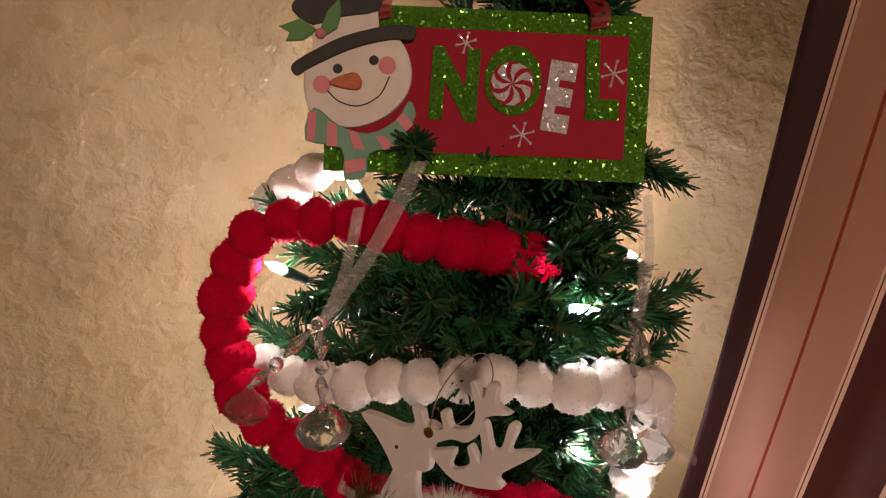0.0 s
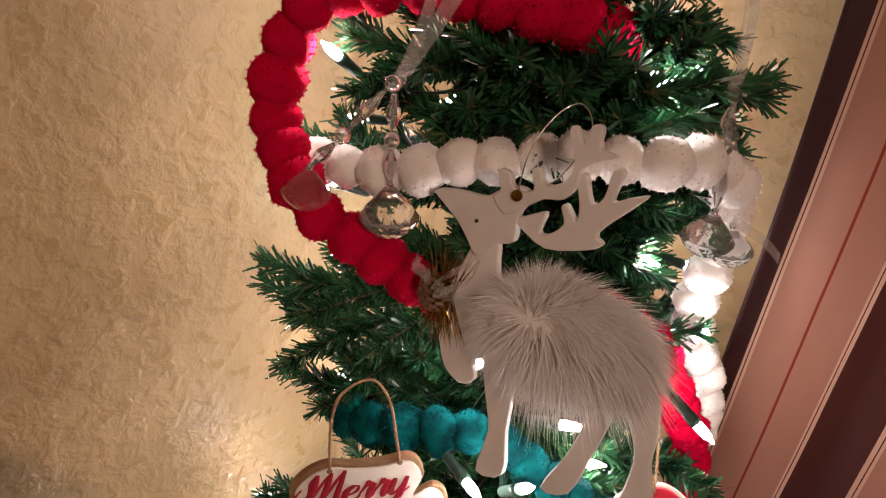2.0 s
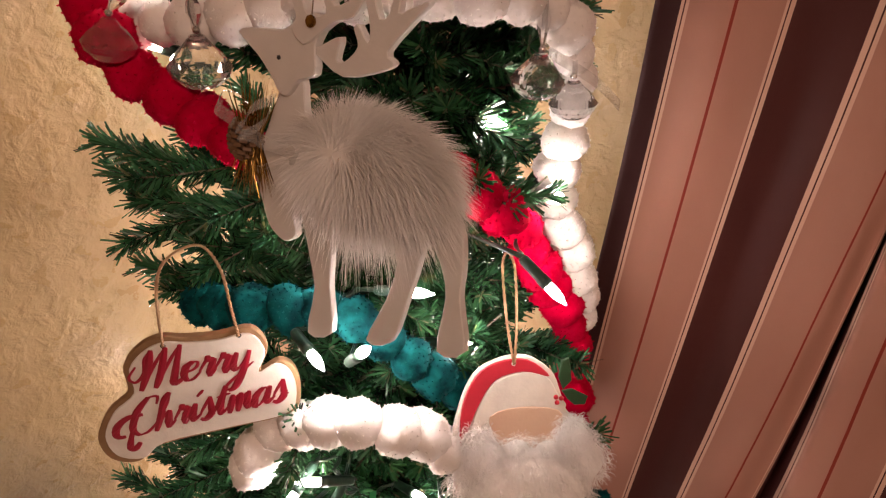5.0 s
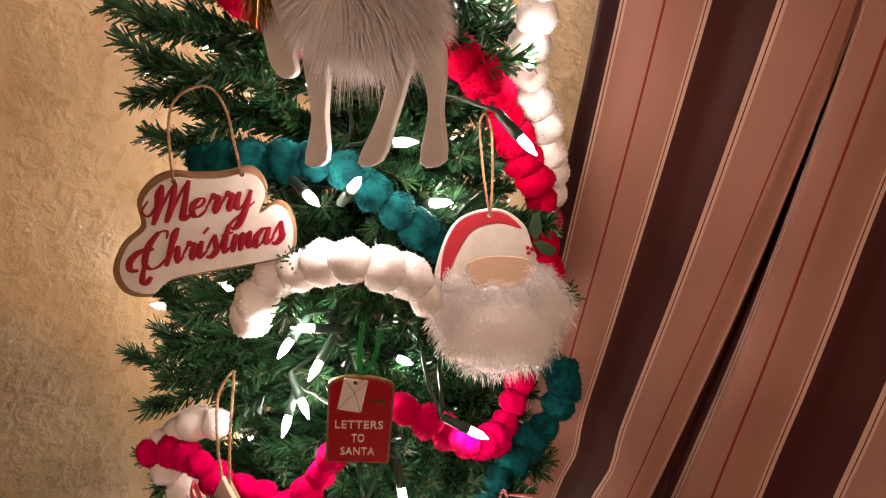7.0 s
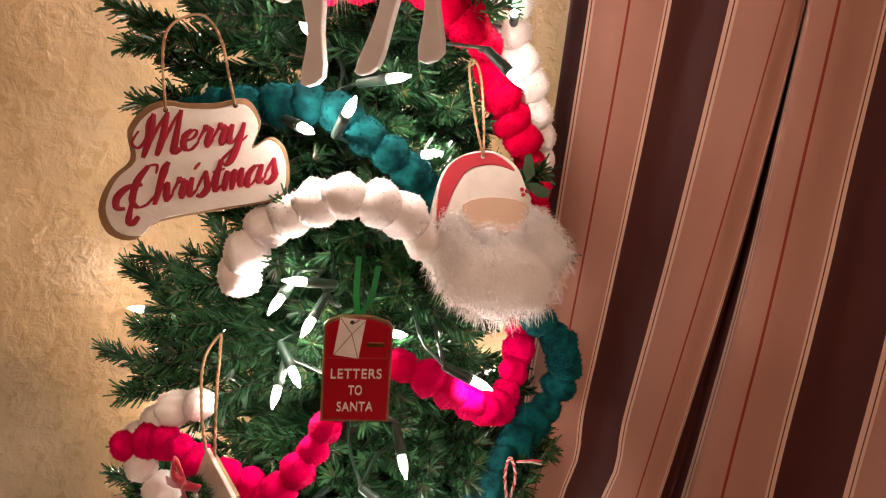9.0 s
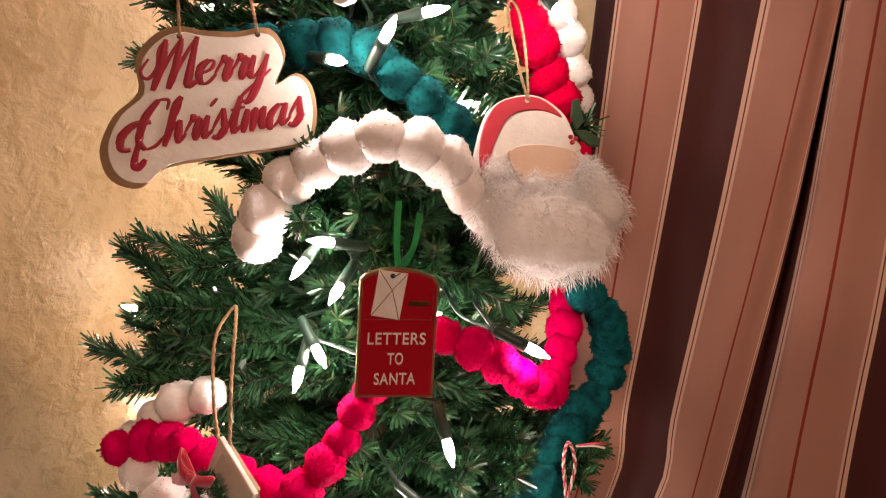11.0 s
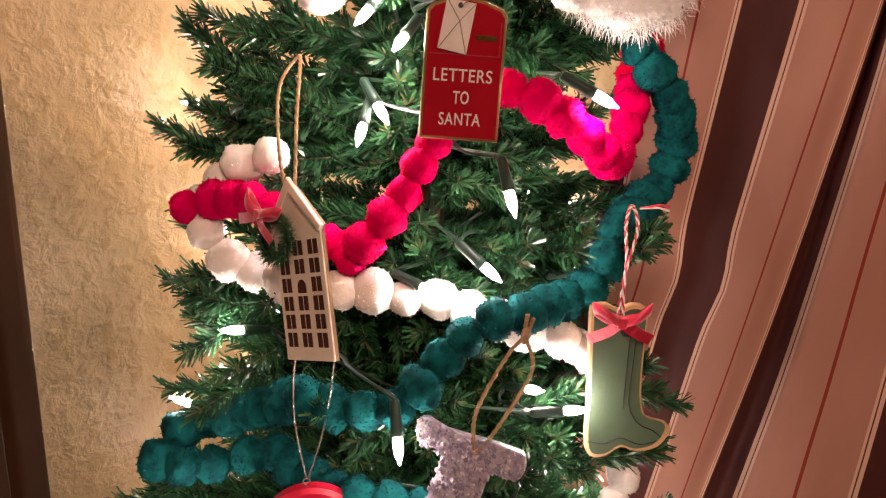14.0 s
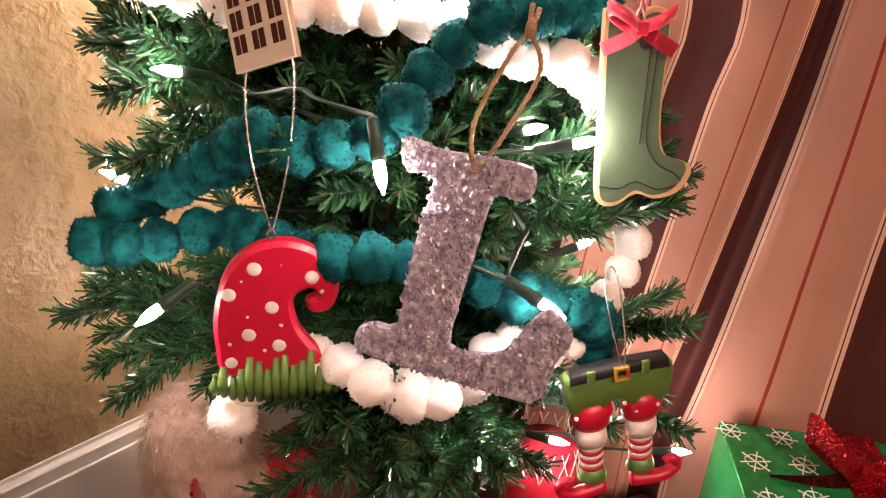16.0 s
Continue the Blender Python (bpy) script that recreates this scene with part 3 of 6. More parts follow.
# Branches that close the gaps between the garlands of the slim top.
TIPS_FILL = [(-46, 1.288, 1.38), (-15, 1.28, 0.95), (18, 1.28, 1.0), (45, 1.29, 1.1), (-62, 1.195, 1.2), (-38, 1.19, 1.15), (-14, 1.19, 1.15), (10, 1.19, 1.15), (34, 1.195, 1.15), (58, 1.19, 1.1), (-26, 1.165, 1.0), (0, 1.17, 0.95), (24, 1.17, 1.0),
             (-50, 1.165, 1.1), (-75, 1.16, 1.3)]
for theta, z, k in TIPS_TOP + TIPS_MID + TIPS_LOW + TIPS_FILL:
    branch(theta, z, k)
z, turn = 0.22, 0.0
while z < 1.46:
    count = round(10 - 3.0 * (z - 0.2) / 1.2)
    for i in range(count):
        way = turn + 360 * i / count + rnd.uniform(-9, 9)
        front = abs((way + 180) % 360 - 180) < 95
        if (front and 1.205 < z < 1.255) or (z < 0.33 and 20 < abs((way + 180) % 360 - 180) < 110):
            continue
        branch(way, z + rnd.uniform(-0.012, 0.012), (rnd.uniform(0.36, 0.58) if -115 < (way + 180) % 360 - 180 < -40 else rnd.uniform(0.6, 0.82)) if front else rnd.uniform(0.7, 0.9))
    z += 0.037
    turn += 23
for i in range(14):
    branch(i * 137, 1.40 + 0.012 * i, 1.0, rise=25 + 3 * i)


# ---- light string ----
def bulb_mesh():
    """A pointed clear miniature bulb along +z."""
    return lathe(bmesh.new(), [(0.0024, 0.0), (0.0033, 0.003), (0.0034, 0.009), (0.0026, 0.0135), (0.0013, 0.0165), (0.0006, 0.0195)], 10)


def socket_mesh():
    return lathe(bmesh.new(), [(0.0026, -0.024), (0.0036, -0.022), (0.0040, -0.006), (0.0044, -0.005), (0.0044, 0.001), (0.0032, 0.0012)], 10)


string = thing("string_lights", Matrix(), "string of small lit white bulbs on dark green wire", "string lights")
LAMPS = []
BULB_ME, SOCKET_ME = None, None


def bulb(at, way):
    global BULB_ME, SOCKET_ME
    m = Matrix.Translation(at) @ Vector(way).to_track_quat("Z", "Y").to_matrix().to_4x4()
    if BULB_ME is None:
        s = part("socket", socket_mesh(), SOCKET, string, smooth=True)
        b = part("bulb", bulb_mesh(), BULB, s, "lit white bulb", smooth=True)
        BULB_ME, SOCKET_ME = b.data, s.data
    else:
        s, b = new("socket", SOCKET_ME), new("bulb", BULB_ME)
        s.parent, b.parent = string, s
        tagged(b, "lit white bulb")
    s.matrix_basis = m
    LAMPS.append((Vector(at), Vector(at) - Vector(way).normalized() * 0.024))


# Bulbs, seen and added: where they sit, then the way they point.
SEEN_TOP = [((0.100, 0.40, 1.196), (0.9, -0.3, 0.2)), ((-0.093, 0.446, 1.185), (-0.5, -0.6, 0.5)), ((-0.049, 0.49, 1.236), (-0.3, -0.5, 0.6)), ((0.178, 0.405, 1.028), (-0.2, -0.8, 0.3)), ((-0.088, 0.43, 1.105), (-0.8, -0.3, 0.3)), ((0.166, 0.356, 0.985), (0.7, -0.3, -0.6)),
            ((0.014, 0.340, 0.936), (0.5, -0.8, -0.1)), ((0.109, 0.392, 0.912), (0.9, -0.3, 0.2)), ((0.075, 0.36, 0.972), (0.8, -0.4, 0.2)), ((0.02, 0.385, 1.0), (-0.4, -0.7, 0.3)), ((0.046, 0.322, 0.948), (0.3, -0.6, 0.7)), ((0.12, 0.42, 1.075), (0.7, -0.5, 0))]
SEEN_MID = [((0.022, 0.350, 0.814), (-1, -0.2, 0.12)), ((0.003, 0.352, 0.802), (-0.5, -0.6, -0.6)), ((0.027, 0.345, 0.786), (-0.4, -0.7, -0.5)), ((0.001, 0.350, 0.724), (-0.2, -0.7, -0.7)), ((0.010, 0.356, 0.738), (0.4, -0.6, -0.6)), ((0.096, 0.405, 0.747), (0.5, -0.6, 0.2)), ((0.147, 0.296, 0.759), (0.9, -0.1, -0.42)),
            ((0.099, 0.300, 0.692), (0.2, -0.5, -0.8)), ((0.088, 0.314, 0.634), (0.75, -0.2, -0.6)), ((0.046, 0.325, 0.612), (0.7, -0.5, -0.2)), ((-0.087, 0.37, 0.554), (-0.7, -0.5, 0.2))]
# Added unseen: those aimed back right brighten the curtain, the last the fur bundle.
BULBS_LOW = [((-0.136, 0.40, 0.470), (-0.9, -0.15, 0.45)), ((0.030, 0.258, 0.530), (0.1, -0.5, -0.85)), ((0.135, 0.325, 0.528), (0.4, -0.7, 0.3)), ((0.155, 0.292, 0.528), (0.9, -0.3, 0.25)), ((0.19, 0.38, 0.33), (0.8, 0.1, 0.2)), ((0.20, 0.40, 0.47), (0.9, 0.2, 0.1)), ((0.22, 0.41, 0.40), (0.9, 0.2, 0.2)), ((0.21, 0.38, 0.27), (0.9, 0.1, 0.1)), ((0.185, 0.40, 0.60), (0.9, 0.2, 0.1)), ((-0.098, 0.284, 0.430), (-0.8, -0.3, -0.5)), ((0.126, 0.240, 0.446), (0.8, -0.4, -0.45)), ((0.112, 0.285, 0.275), (0, -0.1, 1)),
            ((0.335, 0.372, 0.19), (1, -0.3, 0.1)), ((0.20, 0.36, 0.23), (0.6, -0.6, 0.2)), ((-0.14, 0.50, 0.30), (-1, -0.2, 0.2))]
for at, way in SEEN_TOP + SEEN_MID + BULBS_LOW:
    bulb(at, way)
# Unseen bulbs round the sides and back, added to light the walls.
for i in range(14):
    theta, z = (-1) ** i * (100 + (i * 37) % 45), 0.36 + 0.07 * i
    bulb(around(theta, z, min(1.12 if theta < 0 else 0.5, free_run(theta) / reach(z) - 0.10)), (math.sin(radians(theta)), 0.2, rnd.uniform(-0.4, 0.6)))
for i in range(20):
    theta = 95 + (i * 61) % 170
    z = 0.30 + 1.0 * i / 19
    bulb(around(theta, z, min(0.85, free_run(theta) / reach(z) - 0.12)), (math.sin(radians(theta)), -math.cos(radians(theta)), rnd.uniform(-0.5, 0.5)))
order = sorted(LAMPS, key=lambda q: q[1].z)
for (tip_a, a), (tip_b, b) in zip(order, order[1:]):
    if (a - b).length < 0.32:
        axis = Vector((AX, AY, (a.z + b.z) / 2))
        mid = (a + b) / 2
        mid = axis + (mid - axis).normalized() * min((mid - axis).length, 0.72 * reach(mid.z))
        mid.z += rnd.uniform(-0.02, 0.01)
        line = rounded([a, a.lerp(mid, 0.5) + Vector((rnd.uniform(-0.01, 0.01), 0.01, -0.01)), mid, b.lerp(mid, 0.5) + Vector((rnd.uniform(-0.01, 0.01), 0.01, 0)), b], 5, closed=False)
        bm = tube(bmesh.new(), line, 0.0012, 5)
        tube(bm, [q + 0.0016 * Vector((math.cos(i), math.sin(i), 0.4)) for i, q in enumerate(line)], 0.0011, 5)
        part("wire", bm, WIRE, string, smooth=True)


# ---- pompom garlands ----
def pom_mesh(seed, r=0.0125, lumps=0.13, hairs=900, hair=0.0022):
    """A soft ball with lumps and a nap of fibres."""
    rn = random.Random(seed)
    bm = ball(bmesh.new(), r, sub=3)
    off = Vector((seed * 3.1, seed, 0))
    for v in bm.verts:
        n = v.co.normalized()
        v.co *= 1 + lumps * noise.noise(n * 1.6 + off) + 0.045 * noise.noise(n * 5 + off)
    pts = [v.co.copy() for v in bm.verts]
    for f in bm.faces:
        f.smooth = True

    def where(q):
        p = q.choice(pts)
        return p * 0.97, p.normalized()

    return fuzz(bm, hairs, where, hair, 0.00045, rn, spread=0.6)


POMS = {}
for name, m, lumps, hairs, hair in (("red", RED_POM, 0.16, 1200, 0.0016), ("pink", LIT_RED_POM, 0.18, 1200, 0.0016), ("white", WHITE_POM, 0.15, 900, 0.0013), ("teal", TEAL_POM, 0.24, 1300, 0.0018)):
    POMS[name] = []
    for k in range(4):
        me = bpy.data.meshes.new("pompom")
        b = pom_mesh(11 * k + len(name), lumps=lumps, hairs=hairs, hair=hair)
        b.to_mesh(me)
        b.free()
        me.materials.append(m)
        POMS[name].append(me)


def garland(colour, label, places, step=0.0240, size=1.34):
    """Pompoms on a cord through places on the tree."""
    line = rounded(places, 14, closed=False)
    ob = thing("pompom_garland", Matrix(), label, "garland", "garlands on the tree")
    part("cord", tube(bmesh.new(), line[::3] + [line[-1]], 0.0009, 4), STEM, ob)
    gone = 0.0
    for a, b in zip(line, line[1:]):
        seg = (b - a).length
        while gone <= seg:
            at = a + (b - a) * (gone / seg if seg else 0)
            p = new("pompom", rnd.choice(POMS[colour]))
            p.parent = ob
            s = size * rnd.uniform(0.9, 1.14)
            p.matrix_basis = Matrix.LocRotScale(at + Vector((rnd.uniform(-1, 1), rnd.uniform(-1, 1), rnd.uniform(-1, 1))) * 0.0018, Euler((rnd.uniform(0, 6), rnd.uniform(0, 6), rnd.uniform(0, 6))), (s, s, s * rnd.uniform(0.86, 1.06)))
            gone += step
        gone -= seg


garland("red", "deep red chenille pompom garland draped round the upper tree", [(0.085, 0.44, 1.213), (0.075, 0.425, 1.219), (0.050, 0.418, 1.226), (0.028, 0.412, 1.230), (0.0, 0.412, 1.233), (-0.029, 0.418, 1.234), (-0.059, 0.428, 1.233), (-0.084, 0.432, 1.229), (-0.109, 0.433, 1.216), (-0.124, 0.433, 1.194), (-0.129, 0.425, 1.168), (-0.128, 0.417, 1.139),
        (-0.113, 0.397, 1.116), (-0.096, 0.392, 1.095), (-0.070, 0.385, 1.083), (-0.042, 0.380, 1.068), (-0.020, 0.372, 1.055), (0.02, 0.385, 1.038), (0.07, 0.385, 1.045), (0.114, 0.39, 1.037), (0.149, 0.402, 1.010), (0.170, 0.418, 0.975), (0.190, 0.428, 0.943), (0.205, 0.434, 0.920), (0.217, 0.44, 0.895), (0.226, 0.44, 0.86),
        (0.228, 0.425, 0.82), (0.222, 0.41, 0.785), (0.217, 0.40, 0.760)])
# Same red pompoms, with the glow of nearby bulbs put into their colour.
garland("pink", "red chenille pompom garland crossing the middle of the tree, coloured pinker as if bulb-lit", [(0.215, 0.398, 0.757), (0.203, 0.372, 0.733), (0.189, 0.345, 0.710), (0.165, 0.322, 0.718), (0.145, 0.312, 0.734), (0.128, 0.312, 0.746), (0.109, 0.318, 0.755), (0.085, 0.322, 0.757), (0.062, 0.325, 0.738), (0.043, 0.325, 0.705), (0.026, 0.322, 0.676), (0.009, 0.318, 0.652),
        (-0.006, 0.332, 0.632), (-0.025, 0.340, 0.640), (-0.05, 0.338, 0.656), (-0.073, 0.345, 0.666), (-0.101, 0.372, 0.660), (-0.134, 0.380, 0.650), (-0.146, 0.386, 0.645)], 0.0215, 1.12)
garland("white", "white cotton pompom garland behind the top of the tree", [(-0.04, 0.50, 1.262), (-0.06, 0.495, 1.257), (-0.08, 0.495, 1.246), (-0.096, 0.495, 1.235), (-0.113, 0.50, 1.222), (-0.118, 0.515, 1.20)], 0.023, 1.2)
garland("white", "white cotton pompom garland round the upper tree", [(-0.098, 0.42, 1.122), (-0.084, 0.408, 1.124), (-0.064, 0.397, 1.127), (-0.042, 0.390, 1.132), (0.0, 0.380, 1.144), (0.04, 0.376, 1.151), (0.075, 0.370, 1.158), (0.108, 0.366, 1.161), (0.137, 0.376, 1.158), (0.158, 0.392, 1.146), (0.174, 0.41, 1.125), (0.185, 0.428, 1.095), (0.183, 0.435, 1.06), (0.182, 0.435, 1.025),
        (0.191, 0.435, 0.997), (0.205, 0.437, 0.972), (0.216, 0.442, 0.94), (0.235, 0.455, 0.89)], 0.0240, 1.20)
garland("white", "white cotton pompom garland across the middle of the tree", [(0.145, 0.365, 0.83), (0.125, 0.350, 0.842), (0.104, 0.338, 0.862), (0.081, 0.328, 0.883), (0.052, 0.325, 0.890), (0.025, 0.342, 0.879), (0.0, 0.353, 0.866), (-0.02, 0.362, 0.845), (-0.028, 0.362, 0.822), (-0.037, 0.372, 0.802)], 0.0255, 1.36)
garland("white", "white cotton pompom garland round the lower middle of the tree", [(-0.066, 0.372, 0.694), (-0.096, 0.384, 0.678), (-0.118, 0.39, 0.655), (-0.113, 0.375, 0.632), (-0.100, 0.372, 0.614), (-0.078, 0.368, 0.604), (-0.04, 0.348, 0.602), (0.006, 0.333, 0.603), (0.037, 0.338, 0.597), (0.059, 0.334, 0.598), (0.085, 0.33, 0.592), (0.12, 0.328, 0.58), (0.160, 0.322, 0.573), (0.19, 0.334, 0.55), (0.22, 0.345, 0.51),
        (0.236, 0.345, 0.478), (0.235, 0.340, 0.453), (0.230, 0.332, 0.430), (0.220, 0.326, 0.405), (0.195, 0.315, 0.388), (0.167, 0.295, 0.375), (0.14, 0.288, 0.384), (0.116, 0.288, 0.388), (0.10, 0.275, 0.372), (0.082, 0.264, 0.362), (0.054, 0.262, 0.365), (0.028, 0.264, 0.377), (0.006, 0.278, 0.382), (-0.014, 0.294, 0.378), (-0.038, 0.298, 0.370), (-0.056, 0.292, 0.358), (-0.062, 0.288, 0.339), (-0.060, 0.288, 0.316)], 0.0245, 1.20)
garland("teal", "teal chenille pompom garland crossing the middle of the tree", [(-0.07, 0.405, 0.932), (-0.045, 0.388, 0.940), (-0.016, 0.379, 0.945), (0.012, 0.376, 0.949), (0.036, 0.371, 0.946), (0.060, 0.367, 0.931), (0.085, 0.362, 0.913), (0.106, 0.368, 0.895), (0.14, 0.382, 0.868), (0.19, 0.40, 0.83), (0.214, 0.40, 0.79), (0.226, 0.38, 0.770), (0.250, 0.395, 0.746), (0.264, 0.405, 0.722), (0.260, 0.405, 0.695),
        (0.238, 0.388, 0.673), (0.212, 0.362, 0.66), (0.190, 0.343, 0.645), (0.187, 0.335, 0.626), (0.167, 0.335, 0.605), (0.133, 0.307, 0.604), (0.099, 0.286, 0.603), (0.074, 0.290, 0.585), (0.057, 0.290, 0.566), (0.044, 0.284, 0.548), (0.027, 0.284, 0.534), (-0.009, 0.300, 0.523), (-0.038, 0.310, 0.529), (-0.062, 0.338, 0.505), (-0.095, 0.362, 0.484), (-0.118, 0.385, 0.466)], 0.0245, 1.26)
garland("teal", "teal chenille pompom garland low on the tree", [(-0.118, 0.385, 0.466), (-0.142, 0.378, 0.452), (-0.152, 0.366, 0.436), (-0.127, 0.354, 0.439), (-0.095, 0.352, 0.447), (-0.065, 0.362, 0.446), (-0.03, 0.325, 0.450), (0.0, 0.292, 0.457), (0.032, 0.278, 0.459), (0.07, 0.282, 0.450), (0.09, 0.278, 0.445), (0.114, 0.273, 0.436), (0.137, 0.276, 0.423), (0.16, 0.283, 0.415), (0.182, 0.286, 0.406),
        (0.198, 0.305, 0.38), (0.206, 0.315, 0.33), (0.21, 0.325, 0.29)], 0.0250, 1.28)


# ---- ornaments ----
def ribbon_bow(parent, at, size, material, label="", tails=True, lean=0.0):
    """A flat ribbon bow with two loops, a knot and two tails."""
    m = Matrix.Translation(at) @ Matrix.Rotation(lean, 4, "Y")
    bm = bmesh.new()
    for s in (-1, 1):
        pts = [(0, 0, 0), (s * 0.45, -0.28, 0.25), (s * 0.95, -0.10, 0.52), (s * 1.0, 0.12, 0.40), (s * 0.5, 0.14, 0.08), (0, 0.05, -0.05)]
        b = ribbon(bmesh.new(), [Vector(p) * size for p in rounded(pts, 5, closed=False)], size * 0.42, (0.2 * s, 0.25, 1))
        if tails:
            ribbon(b, [Vector(p) * size for p in rounded([(0, -0.05, 0), (s * 0.5, -0.18, -0.3), (s * 1.15, -0.1, -0.62)], 5, closed=False)], size * 0.42, (0.55 * s, 0, 1))
        me = bpy.data.meshes.new("t")
        b.to_mesh(me)
        b.free()
        bm.from_mesh(me)
        bpy.data.meshes.remove(me)
    box(bm, -0.16 * size, 0.16 * size, -0.2 * size, 0.1 * size, -0.2 * size, 0.2 * size, 0.04 * size)
    bmesh.ops.transform(bm, matrix=m, verts=bm.verts[:])
    return part("bow", bm, material, parent, label, smooth=True)


def fitted(text, width, tall, material, parent, m, label="", shear=0.0, space=1.0, name="lettering", offset=0.0):
    """Lettering stretched to a width and a height."""
    ob = lettering(text, 0.02, material, parent, Matrix(), label, shear, 0.0004, space, name, offset)
    xs, ys = [v.co.x for v in ob.data.vertices], [v.co.y for v in ob.data.vertices]
    fx, fy = width / (max(xs) - min(xs)), tall / (max(ys) - min(ys))
    for v in ob.data.vertices:
        v.co.x, v.co.y = v.co.x * fx, v.co.y * fy
    ob.matrix_basis = m @ pose(0, 0, 0, 90)
    return ob


def noel_sign():
    ob = thing("noel_sign", pose(0.030, 0.395, 1.329, -18, -3, 0), "red and green glitter wooden sign with a snowman", "sign")
    part("board", plate(bmesh.new(), [(-9.1, -4.7), (9.3, -4.7), (9.3, 4.7), (-9.1, 4.7)], 0, 0.007), GREEN_GLITTER, ob, "green glitter border board")
    part("panel", plate(bmesh.new(), [(-7.8, -3.45), (8.0, -3.45), (8.0, 3.5), (-7.8, 3.5)], -0.0008, -0.0001, edge=0.0002), NOEL_RED, ob, "red painted panel")
    for ch, x, z, wide, tall, rot, m in (("N", -1.8, 0.2, 2.7, 4.1, 2, GREEN_GLITTER), ("O", 1.5, 0.55, 3.2, 3.9, 0, GREEN_GLITTER), ("E", 4.05, -0.25, 1.55, 4.0, 7, WHITE_GLITTER), ("L", 6.45, 0.75, 1.9, 4.5, -2, GREEN_GLITTER)):
        fitted(ch, wide * 0.01, tall * 0.01, m, ob, pose(x * 0.01, -0.0016, z * 0.01, 0, rot, 0), "glitter letter", name="letter", offset=0.0012)
    disc = [(1.45 + 1.25 * math.cos(a / 16 * math.pi), 0.55 + 1.25 * math.sin(a / 16 * math.pi)) for a in range(32)]
    candy = part("candy", plate(bmesh.new(), disc, -0.0024, -0.0010, edge=0.0002), NOEL_RED, ob, "red and white swirl candy")
    for k in range(7):
        a = 2 * math.pi * k / 7
        swirl = [(0.05, 0.0), (0.5, 0.25), (0.95, 0.20), (1.22, -0.05), (1.14, 0.42), (0.8, 0.72), (0.4, 0.5)]
        part("swirl", plate(bmesh.new(), [(1.45 + math.cos(a) * p - math.sin(a) * q, 0.55 + math.sin(a) * p + math.cos(a) * q) for p, q in swirl], -0.0029, -0.0021, edge=0.0001), WHITE_GLITTER, candy)
    for x, z, r in ((-1.25, 2.75, 0.55), (7.2, 1.4, 0.72), (2.15, -2.25, 0.66)):
        bm = bmesh.new()
        for k in range(3):
            a = math.pi * k / 3 + 0.3
            d = Vector((math.cos(a), 0, math.sin(a))) * r * 0.01
            c = Vector((x * 0.01, -0.0012, z * 0.01))
            tube(bm, [c - d, c + d], 0.00055, 5)
            ball(bm, 0.0011, c - d, 1)
            ball(bm, 0.0011, c + d, 1)
        part("snowflake", bm, WHITE_GLITTER, ob, "white painted snowflake")
    # Snowman cut-out standing on the board's edge.
    sm = part("snowman", plate(bmesh.new(), rounded([(-9.8, 1.6), (-10.2, -0.2), (-9.6, -1.7), (-7.6, -2.3), (-5.6, -1.6), (-4.4, -0.2), (-4.3, 1.4), (-5.2, 2.8), (-7.2, 2.7)], 4), -0.006, -0.0009), CREAM, ob, "white snowman head")
    part("hat_brim", plate(bmesh.new(), rounded([(-10.9, 0.9), (-10.6, 0.4), (-9.8, 0.9), (-7.6, 2.0), (-5.4, 2.6), (-4.25, 2.6), (-4.1, 3.3), (-5.6, 3.35), (-8.2, 2.6), (-10.2, 1.5)], 3), -0.0085, -0.0062), CHARCOAL, sm, "charcoal hat brim")
    part("hat_crown", plate(bmesh.new(), rounded([(-9.7, 3.2), (-10.9, 3.9), (-10.6, 4.6), (-8.6, 5.3), (-6.3, 5.6), (-6.2, 4.1), (-8.2, 3.7)], 3), -0.0085, -0.0062), CHARCOAL, sm, "charcoal hat crown")
    part("hat_band", plate(bmesh.new(), [(-9.8, 1.7), (-8.0, 2.65), (-6.1, 3.2), (-6.2, 4.1), (-8.2, 3.7), (-9.7, 3.2)], -0.0080, -0.0061), CREAM, sm)
    for pts in ([(-9.3, 3.0), (-9.0, 3.9), (-8.3, 4.7), (-8.2, 3.8), (-8.4, 3.0), (-9.2, 2.5)], [(-9.5, 2.9), (-10.4, 3.5), (-11.6, 3.0), (-11.0, 2.7), (-11.2, 2.2), (-10.2, 2.3)]):
        part("leaf", plate(bmesh.new(), pts, -0.0100, -0.0086), LEAF, sm, "green holly leaf")
    part("berry", ball(bmesh.new(), 0.003, (-0.093, -0.0095, 0.027), 2), PINK, sm)
    for x, z in ((-8.35, 0.9), (-6.35, 1.45)):
        part("eye", ball(bmesh.new(), 0.0028, (x * 0.01, -0.0062, z * 0.01), 2, (1, 0.35, 1)), CHARCOAL, sm)
    for x, z in ((-9.2, 0.0), (-5.6, 1.2)):
        part("cheek", plate(bmesh.new(), [(x + 0.5 * math.cos(a * 0.52), z + 0.5 * math.sin(a * 0.52)) for a in range(12)], -0.0066, -0.0059, edge=0.0001), PINK, sm)
    part("nose", plate(bmesh.new(), rounded([(-8.8, 0.1), (-7.5, 0.7), (-7.0, 0.35), (-7.1, -0.2), (-7.9, -0.2)], 3), -0.0095, -0.0060), ORANGE, sm, "orange carrot nose")
    part("mouth", tube(bmesh.new(), [Vector((x * 0.01, -0.0063, z * 0.01)) for x, z in rounded([(-8.9, -0.3), (-8.2, -0.9), (-7.1, -1.1), (-6.0, -0.5), (-5.45, 0.6)], 5, closed=False)], 0.0004, 5), CHARCOAL, sm)
